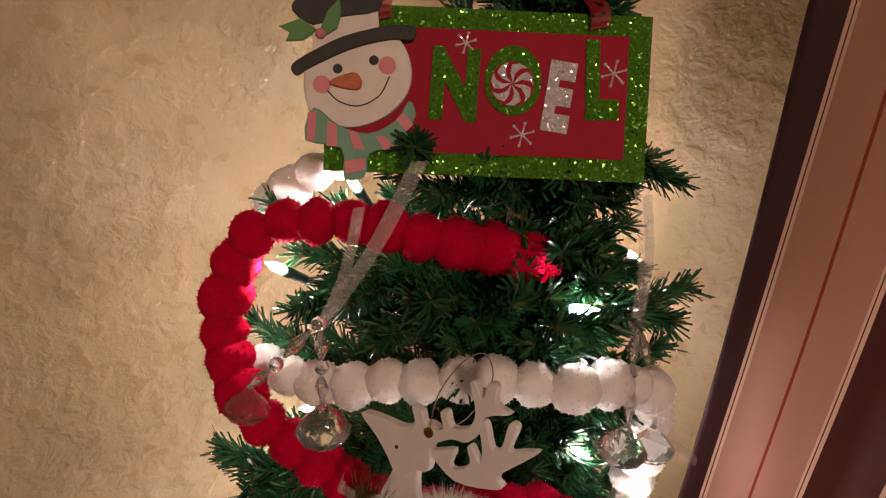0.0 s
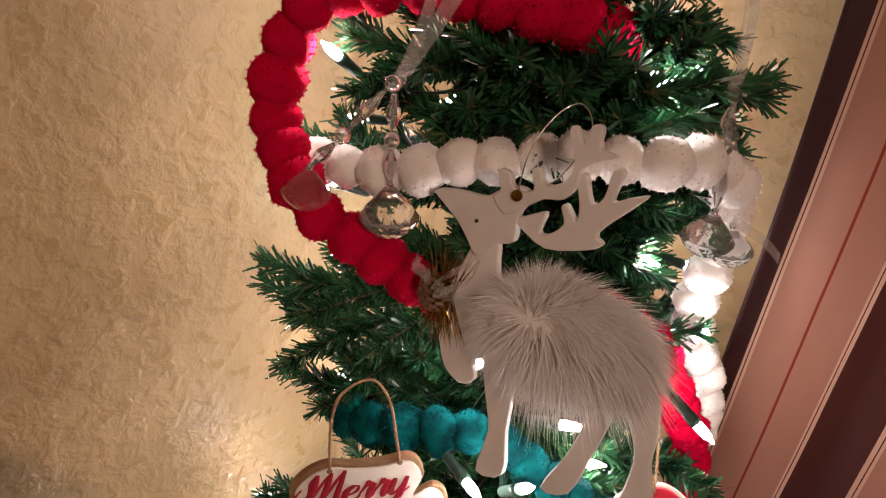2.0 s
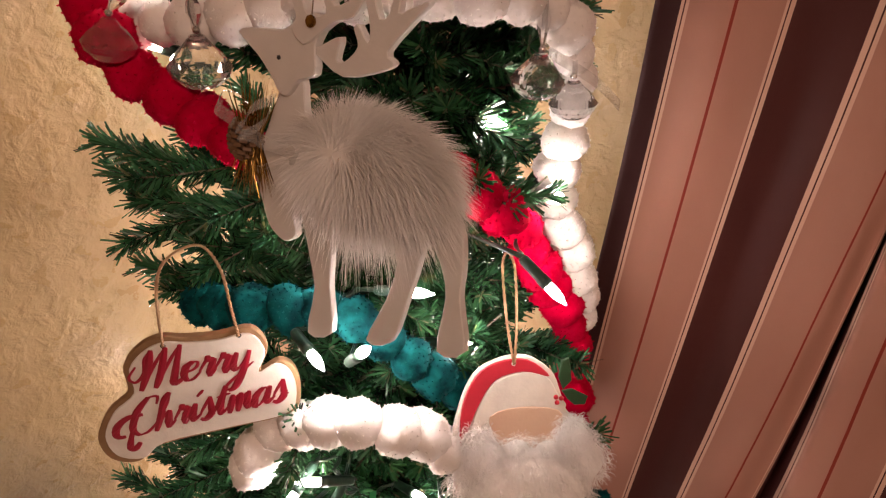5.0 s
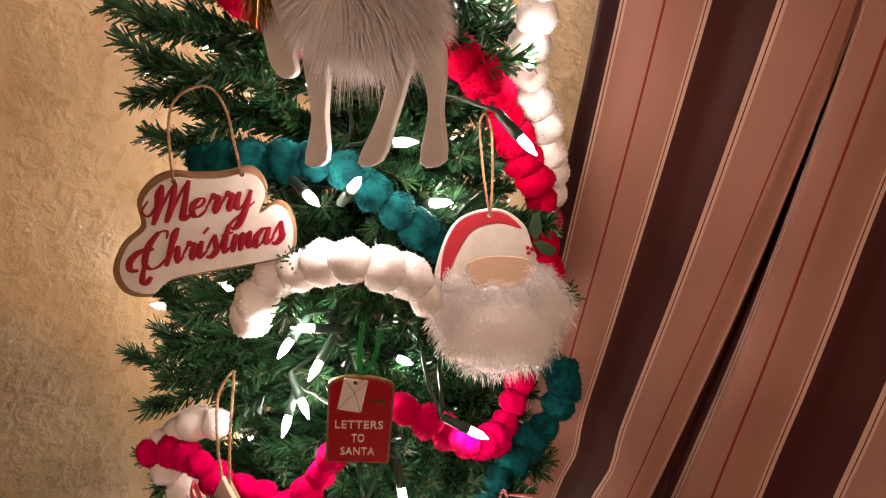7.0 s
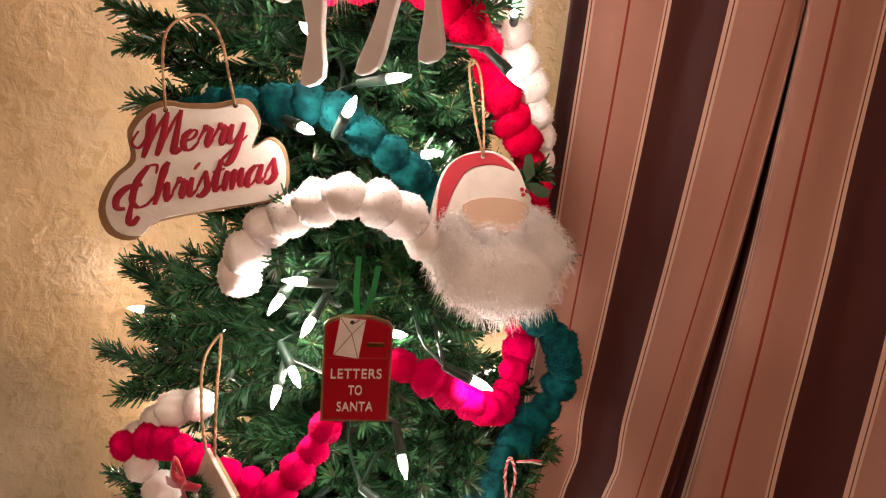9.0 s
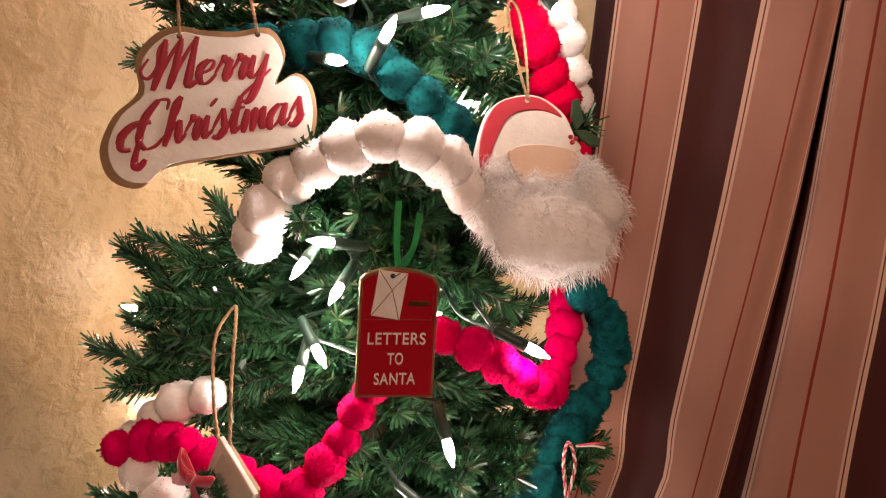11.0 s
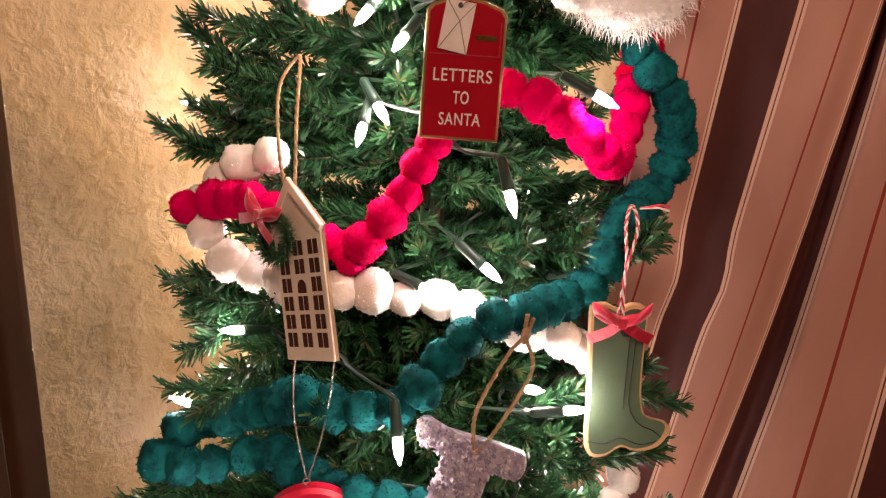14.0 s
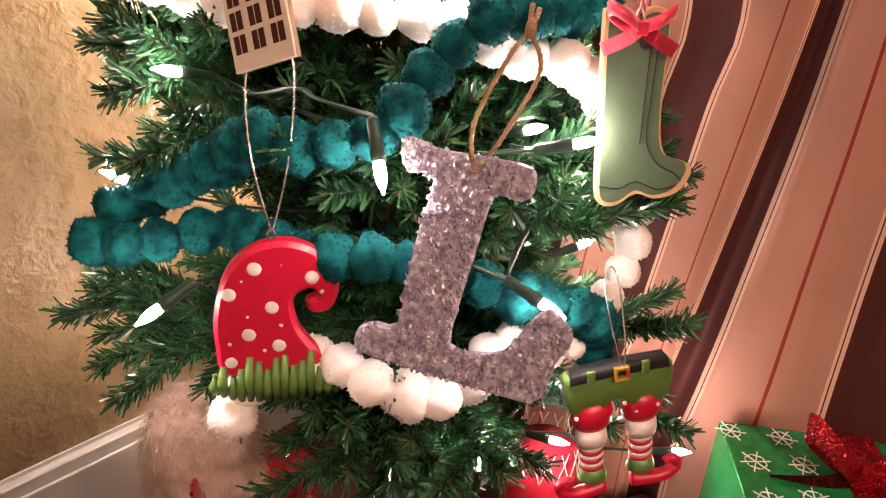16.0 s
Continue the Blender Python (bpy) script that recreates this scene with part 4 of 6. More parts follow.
    sc = part("scarf", plate(bmesh.new(), rounded([(-9.6, -1.3), (-10.0, -3.1), (-8.0, -3.5), (-7.8, -5.2), (-6.6, -5.0), (-6.4, -3.7), (-4.8, -3.4), (-3.7, -3.2), (-4.4, -2.5), (-3.9, -1.5), (-4.3, -0.7), (-5.0, -1.8), (-6.5, -2.6), (-8.2, -2.2)], 3), -0.0078, -0.0061), MINT, sm, "mint and pink striped scarf")
    for pts in ([(-9.9, -1.6), (-9.4, -1.5), (-9.5, -3.2), (-9.9, -3.1)], [(-8.8, -2.0), (-8.3, -2.2), (-8.2, -3.4), (-8.8, -3.4)], [(-7.6, -2.5), (-7.1, -2.6), (-6.7, -3.5), (-7.3, -3.5)], [(-6.1, -2.8), (-5.6, -2.7), (-5.0, -3.3), (-5.6, -3.5)],
                [(-5.0, -1.8), (-4.6, -1.4), (-4.0, -2.0), (-4.4, -2.4)], [(-7.8, -4.2), (-6.6, -4.0), (-6.6, -4.6), (-7.7, -4.9)]):
        part("stripe", plate(bmesh.new(), pts, -0.0084, -0.0077, edge=0.0001), PINK, sc)
    for x in (-6.0, 6.2):
        b = ribbon(bmesh.new(), rounded([(x * 0.01, -0.004, 0.038), (x * 0.0098, -0.004, 0.05), (x * 0.0078, 0.02, 0.075), (x * 0.004, 0.05, 0.11)], 5, closed=False), 0.011, (1, 0, 0.25))
        part("ribbon", b, RED_ORGANZA, ob, "sheer red ribbon")


noel_sign()


def deer():
    """White cut-out reindeer with a body of long fur."""
    m = pose(0.018, 0.334, 1.143, -5.6, 0, -35.4)
    ob = thing("reindeer_ornament", m, "white cut-out reindeer ornament with shaggy white fur body", "ornament")
    head = [(-5.25, -1.24), (-3.71, -0.85), (-2.03, -0.68), (-1.09, 0.03), (-0.16, 0.42), (0.68, 0.17), (0.45, -0.51), (0.15, -1.22), (0.23, -2.63), (-0.82, -3.11), (-1.45, -3.96), (-2.04, -4.04), (-2.79, -3.18), (-3.76, -2.28)]
    part("head", plate(bmesh.new(), rounded(head, 3), -0.003, 0.003), DEER_WHITE, ob)
    near = [(-1.41, -0.52), (-1.09, 0.03), (-1.5, 1.02), (-0.76, 1.04), (-0.33, 0.31), (0.8, 0.5), (0.46, 1.48), (0.91, 1.73), (1.35, 0.94), (2.43, 1.5), (2.64, 2.56), (2.01, 3.99), (2.35, 4.25), (2.91, 3.47), (3.11, 4.48), (3.67, 4.51), (3.8, 3.52), (4.73, 3.31), (3.79, 2.82), (3.11, 2.24), (3.04, 1.35), (2.48, 0.48), (1.49, 0.22), (0.56, -0.48), (-0.52, -1.24)]
    part("antler", plate(bmesh.new(), rounded(near, 3), -0.0045, 0.0005), DEER_WHITE, ob)
    far = [(-0.49, -1.39), (0.24, -1.67), (2.03, -2.42), (4.31, -1.74), (5.02, -1.22), (4.59, -0.75), (5.96, 0.94), (6.61, 1.82), (5.69, 1.44), (4.98, 1.12), (5.2, 2.59), (4.64, 2.59), (4.49, 1.14), (3.94, 0.7), (3.33, 2.0), (2.88, 1.75), (3.34, 0.4), (3.36, -0.49), (2.7, 0.23), (2.41, 0.01), (2.75, -0.81), (2.04, -1.63), (1.51, -1.62), (1.64, -0.5), (0.33, -1.17)]
    part("antler", plate(bmesh.new(), rounded(far, 3), -0.002, 0.003), DEER_WHITE, ob)
    part("eye", ball(bmesh.new(), 0.0014, (-0.0220, -0.0031, -0.0215), 1), BLACK, ob)
    part("eyelet", lathe(bmesh.new(), [(0.0016, -0.001), (0.0032, -0.0005), (0.0032, 0.0005), (0.0016, 0.001)], 12, pose(0, -0.0055, 0, 90)), GOLD, ob)
    neck = [(-2.10, -3.22), (-0.87, -3.02), (-0.5, -4.8), (0.6, -7.0), (0.2, -9.0), (-0.9, -10.6), (-0.6, -11.9), (-1.5, -12.5), (-2.7, -11.9), (-3.4, -10.4), (-4.1, -8.5), (-3.2, -6.2)]
    part("chest", plate(bmesh.new(), rounded(neck, 3), 0.001, 0.006), DEER_WHITE, ob)
    for pts in ([(-0.15, -10.0), (1.55, -9.6), (2.05, -12.0), (2.15, -14.2), (2.55, -17.0), (0.81, -17.65), (1.05, -14.6), (0.4, -12.4)], [(5.89, -9.0), (7.9, -8.6), (7.75, -11.0), (7.3, -13.4), (6.65, -16.0), (5.0, -16.5), (6.0, -13.6), (6.4, -11.4)], [(7.7, -8.6), (9.7, -8.2), (10.3, -10.3), (10.4, -12.0), (11.1, -14.8), (9.5, -15.35), (9.55, -12.2), (8.9, -10.4)]):
        part("leg", plate(bmesh.new(), rounded(pts, 3), 0.0, 0.005), DEER_WHITE, ob)
    rn = random.Random(5)
    c, rad = Vector((0.041, 0.0, -0.067)), Vector((0.043, 0.017, 0.025))
    core = ball(bmesh.new(), 1.0, (0, 0, 0), 3)
    for v in core.verts:
        v.co = Vector((c.x + v.co.x * rad.x, c.y + v.co.y * rad.y, c.z + v.co.z * rad.z + 0.10 * v.co.x * rad.x)) * 1.0
    for f in core.faces:
        f.smooth = True

    def where(q):
        d = Vector((q.gauss(0, 1), -abs(q.gauss(0, 0.9)) if q.random() < 0.85 else q.random(), q.gauss(0, 1))).normalized()
        p = Vector((c.x + d.x * rad.x * 0.95, c.y + d.y * rad.y * 0.95, c.z + d.z * rad.z * 0.95 + 0.10 * d.x * rad.x))
        n = Vector((d.x / rad.x, d.y / rad.y, d.z / rad.z)).normalized()
        lock = 0.35 * noise.noise(p * 90)
        flow = Vector((0.35 + 0.9 * d.x + 0.4 * lock, 0.0, -0.35 + 0.9 * d.z + lock))
        flow -= n * flow.dot(n) * 0.8
        return p, flow.normalized() + n * 0.32

    def wisp(q):
        a = q.uniform(-2.2, 1.4)
        d = Vector((math.cos(a), -0.25, math.sin(a)))
        return Vector((c.x + d.x * rad.x * 0.9, c.y - 0.008, c.z + d.z * rad.z * 0.9 + 0.10 * d.x * rad.x)), Vector((d.x + 0.5, -0.2, d.z - 0.25))

    fuzz(core, 900, wisp, 0.032, 0.0004, rn, droop=0.5, spread=0.35)
    part("fur", fuzz(core, 15000, where, 0.025, 0.00042, rn, droop=0.35, spread=0.5), FUR, ob, "long white faux fur")
    cone = bmesh.new()
    for i in range(60):
        a, h = i * 2.4, (i / 60 - 0.5) * 0.020
        r = 0.0085 * math.sqrt(max(0.05, 1 - (2 * h / 0.024) ** 2))
        box(cone, -0.0024, 0.0024, -0.0022, 0.0022, -0.0010, 0.0010, 0.0, Matrix.Translation((-0.035 + r * math.cos(a), -0.012 + 0.8 * r * math.sin(a), -0.068 + h)) @ Matrix.Rotation(a, 4, "Z") @ Matrix.Rotation(-0.5, 4, "Y"))
    part("pine_cone", cone, CONE, ob, "small brown pine cone")

    def spray(q):
        up = 1 if q.random() < 0.35 else -1
        return Vector((-0.030 + q.uniform(-0.006, 0.008), -0.014, -0.066)), Vector((q.uniform(-0.35, 0.55), q.uniform(-0.2, 0.1), up))

    part("tinsel", fuzz(bmesh.new(), 150, spray, 0.032, 0.0009, rn, spread=0.12), GOLD, ob, "gold tinsel spray")
    for pts in ([(-3.2, -6.0), (-2.2, -4.9), (-0.9, -4.0), (-0.8, -4.7), (-2.6, -6.2)], [(-3.0, -6.3), (-1.2, -6.2), (0.4, -6.5), (1.2, -6.6)], [(-3.5, -6.0), (-4.3, -5.2), (-4.7, -4.6), (-4.2, -5.0)]):
        part("ribbon", ribbon(bmesh.new(), [Vector((x * 0.01, -0.022 + 0.003 * math.sin(i), z * 0.01)) for i, (x, z) in enumerate(rounded(pts, 4, closed=False))], 0.007, (0.3, 0.2, 1)), ORGANZA, ob, "white organza ribbon")
    loop_cord("cord", ob, [(0, -0.005, 0.001), (0.001, -0.003, 0.025), (0.008, 0.006, 0.045), (0.018, 0.012, 0.052), (0.027, 0.008, 0.040), (0.018, 0.002, 0.014), (0.0015, -0.003, 0.001)], 0.0004, SILVER, strand=False)


deer()


# Pen strokes of the script letters: x-height 1, tall letters 2; each with its advance.
STROKES = {
    "M": (1.7, [[(-0.3, 1.3), (-0.5, 0.8), (-0.2, 0.5), (0.05, 0.9), (0.0, 1.6), (0.2, 2.0)], [(0.2, 2.0), (0.2, 1.0), (0.05, 0.0)], [(0.05, 0.0), (0.45, 1.3), (0.75, 2.0)], [(0.75, 2.0), (0.72, 0.8), (0.6, 0.0)], [(0.6, 0.0), (1.0, 1.3), (1.3, 2.0)], [(1.3, 2.0), (1.27, 0.6), (1.3, 0.05), (1.6, 0.2)]]),
    "e": (0.72, [[(0.0, 0.45), (0.45, 0.6), (0.55, 0.9), (0.35, 1.0)], [(0.35, 1.0), (0.1, 0.75), (0.08, 0.35), (0.25, 0.02)], [(0.25, 0.02), (0.5, 0.1), (0.72, 0.4)]]),
    "r": (0.66, [[(0.0, 0.4), (0.2, 0.95), (0.22, 1.15)], [(0.22, 1.15), (0.3, 0.92), (0.52, 0.95)], [(0.52, 0.95), (0.42, 0.4), (0.45, 0.03)], [(0.45, 0.03), (0.66, 0.4)]]),
    "y": (0.9, [[(0.0, 0.5), (0.15, 1.0)], [(0.15, 1.0), (0.1, 0.35), (0.25, 0.03)], [(0.25, 0.03), (0.5, 0.4), (0.65, 1.0)], [(0.65, 1.0), (0.55, 0.0), (0.35, -0.8), (0.1, -0.95)], [(0.1, -0.95), (0.0, -0.65), (0.4, -0.2), (0.9, 0.35)]]),
    "C": (1.15, [[(1.0, 1.5), (1.0, 1.9), (0.65, 1.95)], [(0.65, 1.95), (0.25, 1.3), (0.15, 0.4), (0.45, 0.0)], [(0.45, 0.0), (0.8, 0.1), (1.1, 0.5)], [(0.5, 1.1), (-0.1, 1.1), (-0.5, 0.7), (-0.45, 0.2), (-0.1, 0.1)], [(0.15, 0.4), (0.1, -0.5), (0.3, -0.7), (0.5, -0.4)]]),
    "h": (0.8, [[(0.0, 0.4), (0.35, 1.4), (0.42, 1.95)], [(0.42, 1.95), (0.25, 1.6), (0.15, 0.7), (0.05, 0.0)], [(0.05, 0.0), (0.25, 0.7), (0.5, 1.0)], [(0.5, 1.0), (0.5, 0.4), (0.55, 0.03)], [(0.55, 0.03), (0.8, 0.4)]]),
    "i": (0.48, [[(0.0, 0.4), (0.18, 1.0)], [(0.18, 1.0), (0.12, 0.4), (0.2, 0.03)], [(0.2, 0.03), (0.48, 0.4)], [(0.2, 1.35), (0.42, 1.65)]]),
    "s": (0.62, [[(0.0, 0.4), (0.28, 1.2)], [(0.28, 1.2), (0.38, 0.7), (0.45, 0.3), (0.25, 0.0), (0.02, 0.1)], [(0.35, 0.05), (0.62, 0.4)]]),
    "t": (0.56, [[(0.0, 0.4), (0.3, 1.6)], [(0.3, 1.6), (0.2, 0.5), (0.28, 0.03)], [(0.28, 0.03), (0.56, 0.4)], [(0.0, 1.05), (0.55, 1.12)]]),
    "m": (1.12, [[(0.0, 0.4), (0.15, 1.0)], [(0.15, 1.0), (0.12, 0.0)], [(0.12, 0.0), (0.3, 0.75), (0.48, 1.0)], [(0.48, 1.0), (0.45, 0.0)], [(0.45, 0.0), (0.62, 0.75), (0.8, 1.0)], [(0.8, 1.0), (0.78, 0.35), (0.88, 0.03)], [(0.88, 0.03), (1.12, 0.4)]]),
    "a": (0.9, [[(0.55, 0.9), (0.35, 1.0)], [(0.35, 1.0), (0.08, 0.6), (0.1, 0.1), (0.25, 0.02)], [(0.25, 0.02), (0.5, 0.4), (0.62, 1.0)], [(0.62, 1.0), (0.55, 0.35), (0.65, 0.03)], [(0.65, 0.03), (0.9, 0.4)]]),
}


def script(word, width, tall, material, parent, m):
    """A word in slanted pen script: thick down strokes, thin up strokes."""
    bm, x = bmesh.new(), 0.0
    for ch in word:
        adv, strokes = STROKES[ch]
        for st in strokes:
            line = rounded([(a + x + 0.35 * b, 0, b) for a, b in st], 5, closed=False)
            down = st[-1][1] < st[0][1]
            n = len(line)
            tube(bm, line, 0.165 if down else 0.075, 6, taper=[0.55 + 0.45 * math.sin(math.pi * i / (n - 1)) for i in range(n)])
        x += adv * 0.92
    xs, zs = [v.co.x for v in bm.verts], [v.co.z for v in bm.verts]
    fx, fz = width / (max(xs) - min(xs)), tall / (max(zs) - min(zs))
    for v in bm.verts:
        v.co = Vector(((v.co.x - (max(xs) + min(xs)) / 2) * fx, v.co.y * 0.004, (v.co.z - (max(zs) + min(zs)) / 2) * fz))
    ob = part("lettering", bm, material, parent, "red script lettering")
    ob.matrix_basis = m
    return ob


def merry_sign():
    ob = thing("merry_christmas_sign", pose(-0.058, 0.337, 0.907, 0, 0, 8), "distressed white wooden sign with red script, hung by jute twine", "sign")
    edge = [(-3.2, 3.5), (-4.3, 2.0), (-4.2, 0.0), (-5.6, -1.5), (-6.4, -3.6), (-5.8, -5.4), (-4.1, -5.8), (-2.6, -4.5), (2.0, -3.5), (5.9, -2.6), (6.6, -0.8), (6.2, 1.2), (5.2, 1.9), (4.0, 1.2), (4.5, 3.0), (3.5, 4.5), (1.4, 4.1), (-0.6, 4.0), (-1.9, 4.1)]
    part("board", plate(bmesh.new(), rounded(edge, 4), 0, 0.005), MDF, ob, "brown wooden board edge")
    part("face", plate(bmesh.new(), [(0.94 * x + 0.1, 0.93 * z - 0.05) for x, z in rounded(edge, 4)], -0.0012, -0.0001, edge=0.0005), CREAM, ob, "distressed white face")
    script("Merry", 0.078, 0.044, CRIMSON_INK, ob, pose(-0.002, -0.0016, 0.0150, 0, -11, 0))
    script("Christmas", 0.116, 0.041, CRIMSON_INK, ob, pose(0.001, -0.0016, -0.0165, 0, -13, 0))
    for x, z in ((-1.8, 3.5), (2.75, 4.05)):
        part("hole", lathe(bmesh.new(), [(0.0018, -0.0002), (0.0016, 0.0002)], 10, pose(x * 0.01, -0.0014, z * 0.01, 90)), BLACK, ob)
    loop_cord("twine", ob, [(-0.018, -0.002, 0.035), (-0.0185, 0.0, 0.075), (-0.012, 0.006, 0.092), (0.006, 0.01, 0.099), (0.018, 0.006, 0.085), (0.024, 0, 0.058), (0.0275, -0.002, 0.0405)], 0.0009, TWINE)


merry_sign()


def bearded_ornament():
    """A plain painted cut-out with a red cap and a fluffy white beard."""
    ob = thing("bearded_ornament", pose(0.153, 0.358, 0.919, -19.7, 0, 5.7), "painted wooden ornament with red cap and fluffy white beard", "ornament")
    back = [(-4.24, -6.31), (-3.75, -3.11), (-2.8, -0.83), (-1.15, 0.25), (1.03, 0.48), (2.85, -0.6), (3.6, -2.1), (4.13, -3.53), (5.6, -5.1), (6.2, -7.6), (5.4, -10.0), (3.2, -11.4), (1.2, -11.8), (-1.4, -11.2), (-3.2, -9.6)]
    part("board", plate(bmesh.new(), rounded(back, 4), 0.001, 0.006), CREAM, ob)
    part("cap", plate(bmesh.new(), rounded([(-3.67, -6.29), (-3.61, -3.11), (-2.68, -0.83), (-1.15, 0.14), (1.02, 0.28), (2.72, -1.0), (0.76, -0.6), (-1.22, -1.14), (-2.36, -2.84), (-3.06, -4.68), (-3.26, -6.28)], 4), -0.001, 0.0009), RED_PAINT, ob, "glossy red cap")
    part("cap_trim", plate(bmesh.new(), rounded([(-3.04, -5.08), (-2.36, -2.84), (-1.22, -1.26), (0.76, -0.64), (2.5, -1.03), (3.4, -2.32), (4.06, -3.2), (3.24, -3.6), (0.62, -3.2), (-1.55, -3.8), (-2.6, -5.4)], 4), -0.0008, 0.0009), CREAM, ob, "cream cap trim")
    part("panel", plate(bmesh.new(), rounded([(-1.56, -3.73), (0.62, -3.13), (3.46, -3.48), (3.82, -4.8), (3.74, -6.6), (1.94, -7.0), (0.22, -6.8), (-1.0, -5.6)], 3), -0.0013, 0.0007), SKIN_TONE, ob, "plain peach painted panel")
    part("hole", lathe(bmesh.new(), [(0.0017, -0.0002), (0.0015, 0.0002)], 10, pose(0.0, -0.0012, 0.0, 90)), CLAY_WHITE, ob)
    rn = random.Random(9)
    core = ball(bmesh.new(), 1.0, (0, 0, 0), 4)
    for v in core.verts:
        v.co = Vector((0.013 + v.co.x * 0.047, -0.001 + v.co.y * 0.010, -0.093 + v.co.z * 0.031)) * (1 + 0.05 * noise.noise(v.co * 3.5)) + Vector((0, 0.004 * noise.noise(v.co * 5.0), 0))
    for x, z, r in ((-0.026, -0.056, 0.010), (-0.022, -0.068, 0.014), (0.047, -0.060, 0.013), (0.056, -0.074, 0.015), (-0.028, -0.082, 0.014), (0.000, -0.075, 0.011), (0.030, -0.076, 0.011), (0.044, -0.050, 0.007), (0.004, -0.065, 0.010), (0.027, -0.067, 0.010)):
        ball(core, r, (x, -0.001, z), 3, (1, 0.42, 1))
    for f in core.faces:
        f.smooth = True
    core.normal_update()
    pts = [(v.co.copy(), v.normal.copy()) for v in core.verts if v.co.y < 0.004]

    def where(q):
        p, n = q.choice(pts)
        return p + Vector((q.uniform(-1, 1), 0, q.uniform(-1, 1))) * 0.006 - n * 0.001, n

    part("beard", fuzz(core, 24000, where, 0.0085, 0.0004, rn, droop=0.7, spread=1.1), FUR, ob, "fluffy white beard")
    part("pompom", ball(bmesh.new(), 0.009, (-0.039, 0.001, -0.070), 2, (1, 0.5, 1)), CREAM, ob)
    for pts in ([(3.3, -1.0), (3.5, 0.2), (4.0, 0.4), (4.2, -0.4), (4.3, -1.3), (3.7, -1.9)], [(3.6, -2.0), (4.4, -1.9), (5.6, -2.5), (5.4, -3.1), (4.6, -3.1), (4.1, -2.7)]):
        part("leaf", plate(bmesh.new(), pts, -0.003, -0.0012), HOLLY, ob, "dark green holly leaf")
    for x, z in ((3.2, -2.5), (3.6, -2.6), (3.3, -2.9)):
        part("berry", ball(bmesh.new(), 0.0018, (x * 0.01, -0.002, z * 0.01), 2), RED_PAINT, ob)
    loop_cord("twine", ob, [(0, -0.002, 0.0), (-0.006, -0.001, 0.03), (-0.009, 0.004, 0.068), (-0.005, 0.006, 0.078), (0.0, 0.004, 0.066), (0.001, -0.001, 0.03), (0.0005, -0.002, 0.0)], 0.0009, TWINE)


bearded_ornament()


def letters_plaque():
    ob = thing("letter_box_ornament", pose(0.056, 0.293, 0.806), "red enamel postbox ornament with gold rim and silver envelope", "ornament")
    shape = [(-2.05, -8.1), (3.05, -8.2), (3.0, -0.45), (2.7, -0.05), (1.6, 0.35), (0.5, 0.5), (-0.7, 0.4), (-1.7, 0.05), (-2.0, -0.3)]
    part("back", plate(bmesh.new(), shape, 0, 0.0028, edge=0.0008), mat("gold_metal", (0.42, 0.27, 0.12), 0.3, 0.85), ob, "gold metal back and rim")
    part("enamel", plate(bmesh.new(), [(0.5 + (x - 0.5) * 0.93, -3.85 + (z + 3.85) * 0.955) for x, z in shape], -0.0006, -0.0001, edge=0.0003), RED_ENAMEL, ob, "red enamel face")
    for text, z, w in (("LETTERS", -4.15, 0.037), ("TO", -5.5, 0.010), ("SANTA", -6.85, 0.0265)):
        fitted(text, w, 0.0078, CLAY_WHITE, ob, pose(0.0045, -0.0010, z * 0.01), "raised white lettering", 0, 1.1, offset=0.0001)
    part("slot", box(bmesh.new(), 0.011, 0.024, -0.0012, -0.0005, -0.0195, -0.0165), GOLD, ob, "gold letter slot")
    for x0, x1, z0, z1 in ((-0.017, 0.0265, -0.0290, -0.0284), (0.0262, 0.0268, -0.0288, -0.008)):
        part("groove", box(bmesh.new(), x0, x1, -0.0010, -0.0005, z0, z1), CRIMSON_INK, ob)
    env = part("envelope", plate(bmesh.new(), [(-1.25, -2.55), (0.55, -2.85), (0.95, 0.15), (-0.85, 0.35)], -0.0022, -0.0008, edge=0.0003), CLAY_WHITE, ob, "silver-white metal envelope")
    for a, b in (((-1.2, -2.5), (0.0, -0.9)), ((0.5, -2.8), (0.0, -0.9)), ((0.9, 0.1), (0.0, -0.9)), ((-0.8, 0.3), (0.0, -0.9))):
        part("fold", tube(bmesh.new(), [(a[0] * 0.01, -0.0023, a[1] * 0.01), (b[0] * 0.01, -0.0025, b[1] * 0.01)], 0.0003, 5), SILVER, env)
    part("hole", lathe(bmesh.new(), [(0.0017, -0.0002), (0.0015, 0.0002)], 10, pose(0, -0.0024, 0, 90)), BLACK, ob)
    part("ring", tube(bmesh.new(), [(0.003 * math.sin(a * 0.5) + 0.003, -0.002 + 0.004 * math.cos(a * 0.5), 0.002 + 0.002 * math.sin(a * 0.5)) for a in range(13)], 0.0004, 5), SILVER, ob)
    b = ribbon(bmesh.new(), rounded([(0.004, 0.001, 0.003), (0.002, 0.004, 0.02), (0.003, 0.012, 0.045)], 5, closed=False), 0.0045, (1, 0.3, 0))
    part("ribbon", b, mat("green_satin", (0.01, 0.19, 0.06), 0.4), ob, "green satin ribbon")
    b = ribbon(bmesh.new(), rounded([(0.005, 0.001, 0.003), (0.013, 0.004, 0.018), (0.017, 0.012, 0.038)], 5, closed=False), 0.0045, (1, 0.3, 0))
    part("ribbon", b, bpy.data.materials["green_satin"], ob, "green satin ribbon")


letters_plaque()


